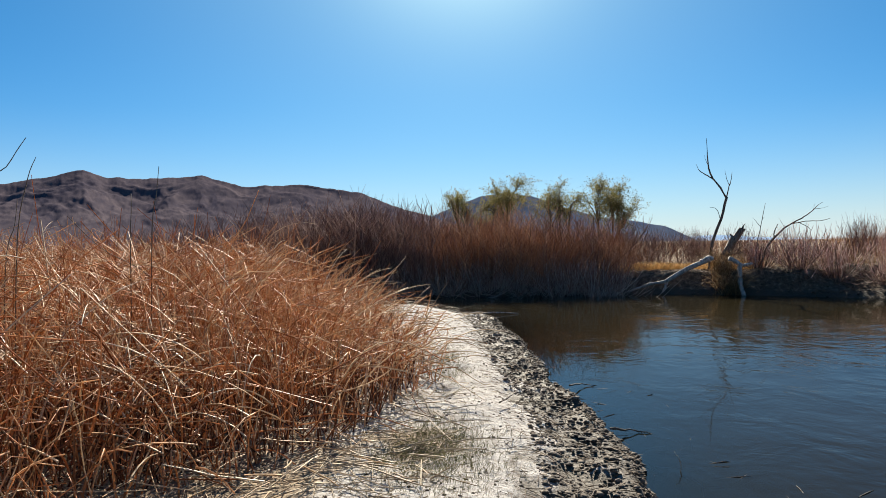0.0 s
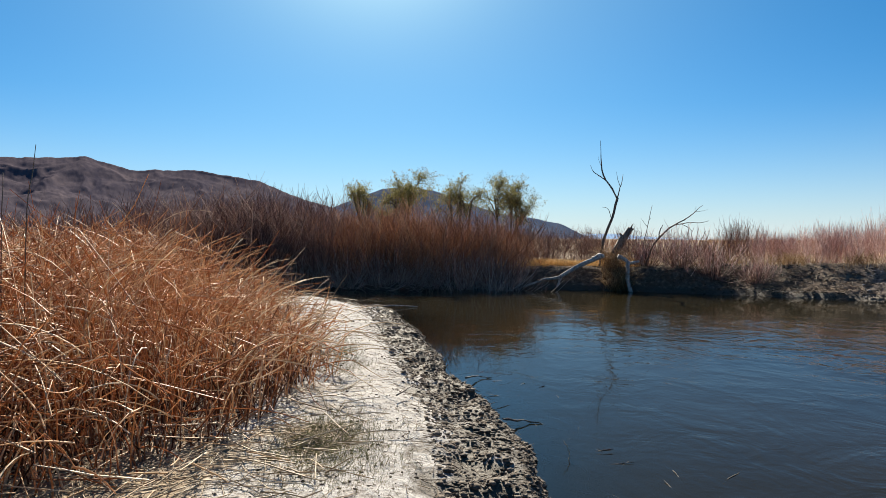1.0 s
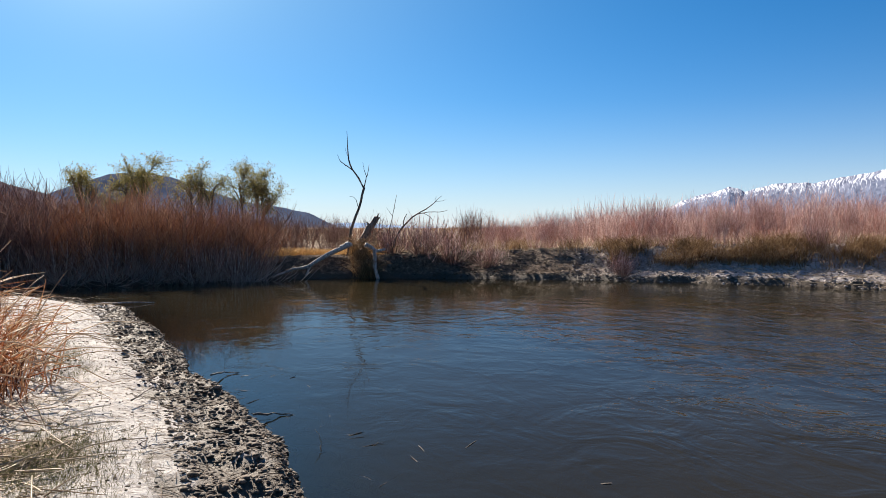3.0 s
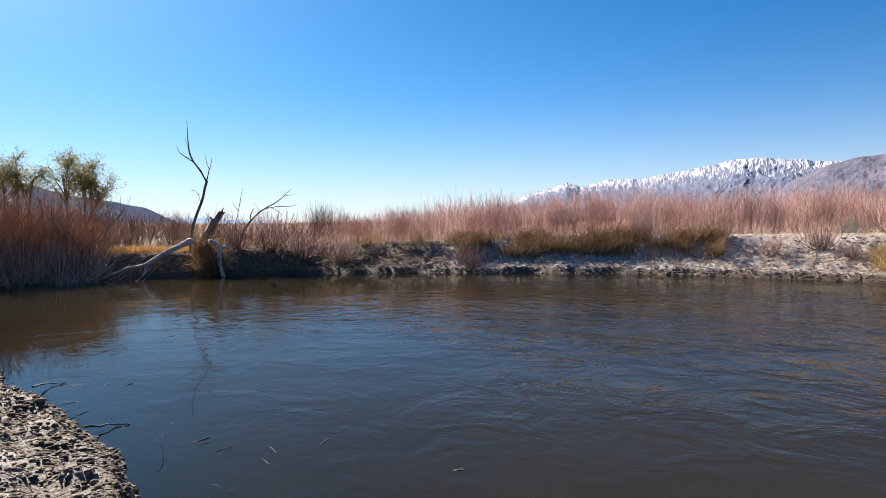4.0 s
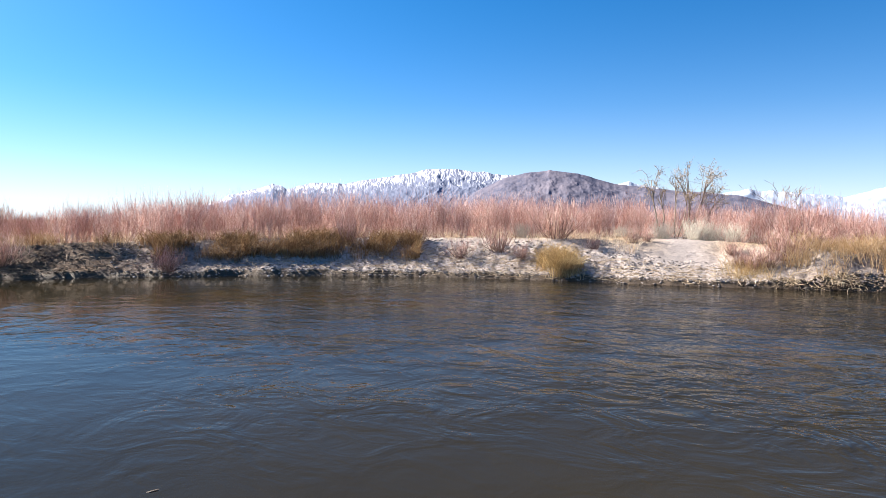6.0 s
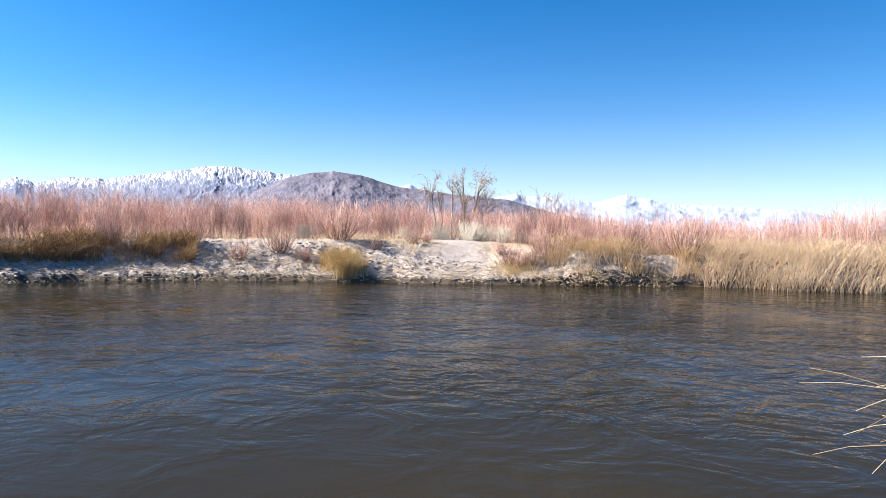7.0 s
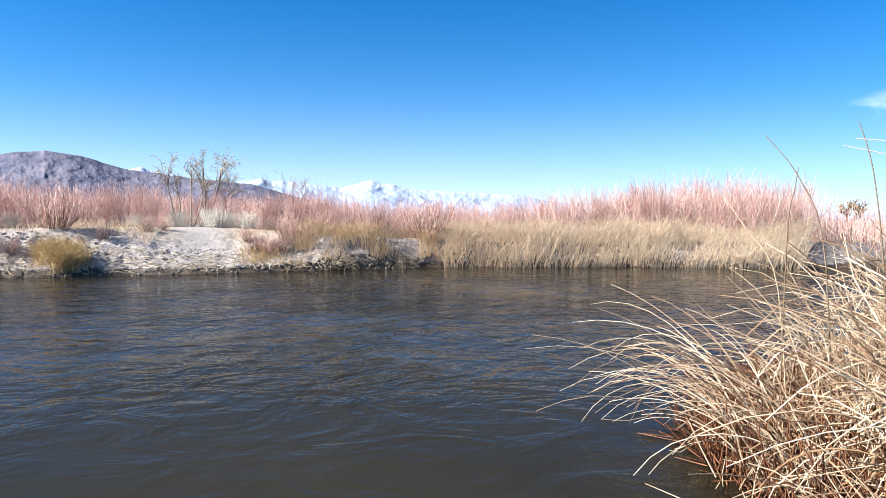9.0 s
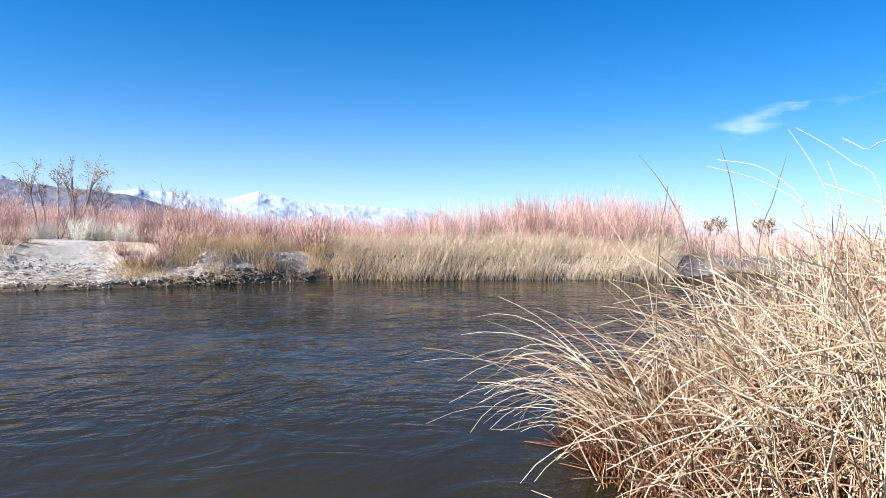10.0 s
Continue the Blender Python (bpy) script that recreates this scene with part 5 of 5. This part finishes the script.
litter("reed_litter", "thick pale broken reed stalks heaped at the foot of the bed", x, y, 0.6, M_REED_PALE, 33, 0.006, 0.12)
x, y = shore_strip(2.2, 18.4, -0.1, 1.0, 1300, 22)
litter("twig_litter", "small dark twigs and roots in the mud", x, y, 0.16, M_STALK, 23, 0.0035, 0.015)
k = r.uniform(3.5, 9.0, 160)
line = np.array(NEAR[10:19])
x, y = np.interp(k, line[:, 1], line[:, 0]) + np.abs(r.normal(0, 0.45, 160)) + 0.05, k
p = arcs(np.stack([x, y, np.full(160, -0.015)], -1), r.uniform(0, 6.28, 160), r.normal(1.52, 0.05, 160), r.normal(1.58, 0.08, 160), r.uniform(0.08, 0.35, 160), 1.0, 5)
v, f = tubes(p, 0.006 * r.uniform(0.5, 1.4, 160)[:, None] * np.array([[0.5, 1, 1, 0.8, 0.3]]))
tagged(new("water_weed", mesh_np("water_weed", v, f, M_BARK)), "dark weed and twigs sunk in the shallows", "weed", kind="stuff")
x, y = shore_strip(2.2, 18.4, 0.4, 2.4, 450, 24)
litter("straw_litter", "short bits of straw strewn on the path", x, y, 0.10, M_LITTER, 25, 0.0025, 0.012)
x, y = scatter([(-2.6, 17.0), (-0.6, 18.3), (0.9, 16.6), (0.2, 17.6)], 500, r)
litter("drift_litter", "drifted twigs at the end of the mud spit", x, y, 0.5, M_STALK, 26, 0.008, 0.05)
# dark stalk colour picked here to carry the bank's shade
x, y = along_bank(-22, -44, 0.1, 1.8, 500, 31)
litter("bank_litter", "roots and dead twigs in the shaded bank, coloured dark for its shade", x, y, 0.5, M_STALK, 32, 0.01, 0.06)
x, y = along_bank(-42, -104, 0.1, 2.2, 1800, 27)
litter("bank_litter", "dead stalks and roots strewn on the far bank", x, y, 0.5, M_LITTER, 28, 0.008, 0.06)
x, y = r.normal(-0.12, 0.26, 4200), r.normal(4.9, 0.5, 4200)
grass("short_grass", "sparse grey-green grass patch on the path", M_GRASS_GREEN, 29, (x, y), 0.085, 0.3, 0.0022, droop=0.8, k=2)
x, y = r.normal(0.0, 0.16, 1300), r.normal(8.6, 0.75, 1300)
grass("short_grass", "green grass tuft at the foot of the reeds", M_GRASS_GREEN, 30, (x, y), 0.12, 0.3, 0.002, droop=0.9, k=2)


# ---- single stalks and sticks ----
def stalk(name, label, category, bends, d, r0, mat, foot=0.0, group=""):
    """A single curved stalk through three bearings (azimuth, elevation), tip first, d metres off."""
    pts = []
    for i, (az, el) in enumerate(reversed(bends)):
        px, py = polar(az, d + 0.12 * i)
        pts.append(np.array([px, py, EYE + d * math.tan(radians(el))]))
    low = np.array([pts[0][0] * 2 - pts[1][0] * 1.0, pts[0][1] * 2 - pts[1][1] * 1.0, 0.05])
    low[:2] = pts[0][:2] + (pts[0][:2] - pts[1][:2]) * 0.5
    pts = [low] + pts
    c = np.array(pts)
    t = np.linspace(0, 3, 14)
    curve = []
    for u in t:
        i = min(int(u), 2)
        f = u - i
        p0, p1, p2, p3 = c[max(i - 1, 0)], c[i], c[i + 1], c[min(i + 2, 3)]
        curve.append(0.5 * (2 * p1 + (p2 - p0) * f + (2 * p0 - 5 * p1 + 4 * p2 - p3) * f * f + (3 * p1 - p0 - 3 * p2 + p3) * f ** 3))
    curve = np.array(curve)
    v, f = tubes((curve - curve[0])[None], np.linspace(r0, r0 * 0.45, 14)[None], 5)
    ob = new(name, mesh_np(name, v, f, mat))
    ob.matrix_basis = Matrix.Translation(curve[0])
    return tagged(ob, label, category, group)


TALL = [((-136.1, 7.4), (-137.1, 3.3), (-138.0, -5.2)), ((-130.0, 6.8), (-132.4, 3.3), (-134.2, -2.3)), ((-132.3, 4.2), (-132.1, 2.4), (-131.7, -1.0)),
        ((-140.7, 6.3), (-139.9, 3.0), (-138.9, -1.3))]
ARCHED = [((-135.9, 6.3), (-139.9, 4.9), (-143.0, -0.7)), ((-135.1, 5.8), (-139.9, 3.9), (-142.8, -0.3)), ((-140.8, 8.4), (-142.9, 4.6), (-143.9, 0.1)),
          ((-141.3, 8.5), (-144.7, 5.8), (-147.0, 2.1)), ((-144.3, 7.6), (-145.7, 6.5), (-147.8, 4.5)), ((-143.4, 5.9), (-144.2, 3.4), (-144.8, -0.7)),
          ((-137.8, 3.6), (-139.4, 1.8), (-141.2, -0.8)), ((-127.4, 1.7), (-129.0, -0.8), (-131.1, -4.6))]
for i, b in enumerate(TALL):
    stalk("reed_stalk", "tall upright dark reed stalk against the sky", "reed", b, 5.2 + 0.3 * i, 0.0065, M_STALK, group="tall reed stalks")
for i, b in enumerate(ARCHED):
    stalk("reed_stalk", "pale arching reed stalk rising from the clump", "reed", b, 4.8 + 0.35 * (i % 4), 0.0045, M_REED_R, group="arching reed stalks")
for i, b in enumerate([((31.3, 8.4), (32.3, 6.4), (34.0, 2.2)), ((30.7, 7.0), (31.3, 5.0), (32.0, -0.2)), ((22.5, 6.6), (22.7, 4.4), (23.1, 0.5)), ((24.5, 4.4), (24.5, 3.1), (24.6, -0.4)),
                       ((31.9, 3.8), (32.1, 1.8), (32.7, -1.4)), ((28.8, 2.6), (26.6, 0.1), (22.3, -3.5))]):
    stalk("reed_stalk", "thin dark reed stalk standing above the bed", "reed", b, 5.6 + 0.3 * i, 0.0055, M_STALK, group="tall reed stalks")

# long stalks bowing out over the water
r = np.random.default_rng(91)
n = 120
k = r.random(n)
ex, ey = np.interp(k, [0, 0.35, 0.7, 1], [3.8, 4.4, 5.0, 5.6]), np.interp(k, [0, 0.35, 0.7, 1], [-3.1, -3.2, -3.6, -4.6])
b = np.stack([ex - r.uniform(0, 0.6, n), ey - r.uniform(0, 0.6, n), r.uniform(0.0, 0.4, n)], -1)
l0 = np.abs(r.normal(0.6, 0.22, n))
p = arcs(b, 0.95 + r.normal(0, 0.65, n), l0, l0 + r.uniform(0.8, 2.0, n), r.uniform(0.8, 1.85, n), 1.1, 9)
p[:, :, 2] = np.maximum(p[:, :, 2], 0.01)
v, f = tubes(p, 0.0052 * r.uniform(0.7, 1.25, n)[:, None] * np.linspace(1.1, 0.45, 9)[None], 4)
tagged(new("bowed_reeds", mesh_np("bowed_reeds", v, f, M_REED_R)), "long pale reed stalks bowing over the water", "reeds", kind="stuff")


def stick(label, pts, r0, mat, seed):
    p = np.array(pts, float)
    ob = new("stick", wood([limb(p - p[0], r0, r0 * 0.4, 5, 9, seed, 0.2)], mat, "stick"))
    ob.matrix_basis = Matrix.Translation(p[0])
    return tagged(ob, label, "stick", "sticks")


stick("dark waterlogged stick poking out of the river", [(3.42, 3.5, -0.12), (3.37, 3.54, -0.01), (3.30, 3.6, 0.005), (3.22, 3.66, -0.05)], 0.018, M_BARK, 3)
stick("dark twig lying from the mud into the water", [(1.5, 6.2, 0.10), (1.68, 6.38, 0.04), (1.86, 6.42, 0.01), (2.0, 6.3, -0.02)], 0.012, M_BARK, 4)
stick("dark twig lying from the mud into the water", [(1.5, 8.2, 0.08), (1.7, 8.5, 0.04), (1.9, 8.55, 0.0)], 0.012, M_BARK, 5)
stick("short straw-coloured stick standing in the shallows", [(1.82, 5.3, -0.05), (1.84, 5.32, 0.06), (1.8, 5.36, 0.14)], 0.006, M_LITTER, 6)
stick("weathered stick lying on the crusted path", [(0.5, 6.3, 0.33), (0.62, 6.5, 0.34), (0.7, 6.75, 0.33)], 0.009, M_DEAD, 7)
stick("driftwood stick stranded at the spit's end", [(-1.6, 17.6, 0.34), (-0.9, 17.7, 0.36), (-0.2, 17.5, 0.35)], 0.03, M_DEAD, 8)
stick("bleached driftwood lying in the shallow riffle", [(0.5, 17.3, 0.06), (1.2, 17.2, 0.05), (1.9, 17.35, 0.02)], 0.03, M_BLEACHED, 9)
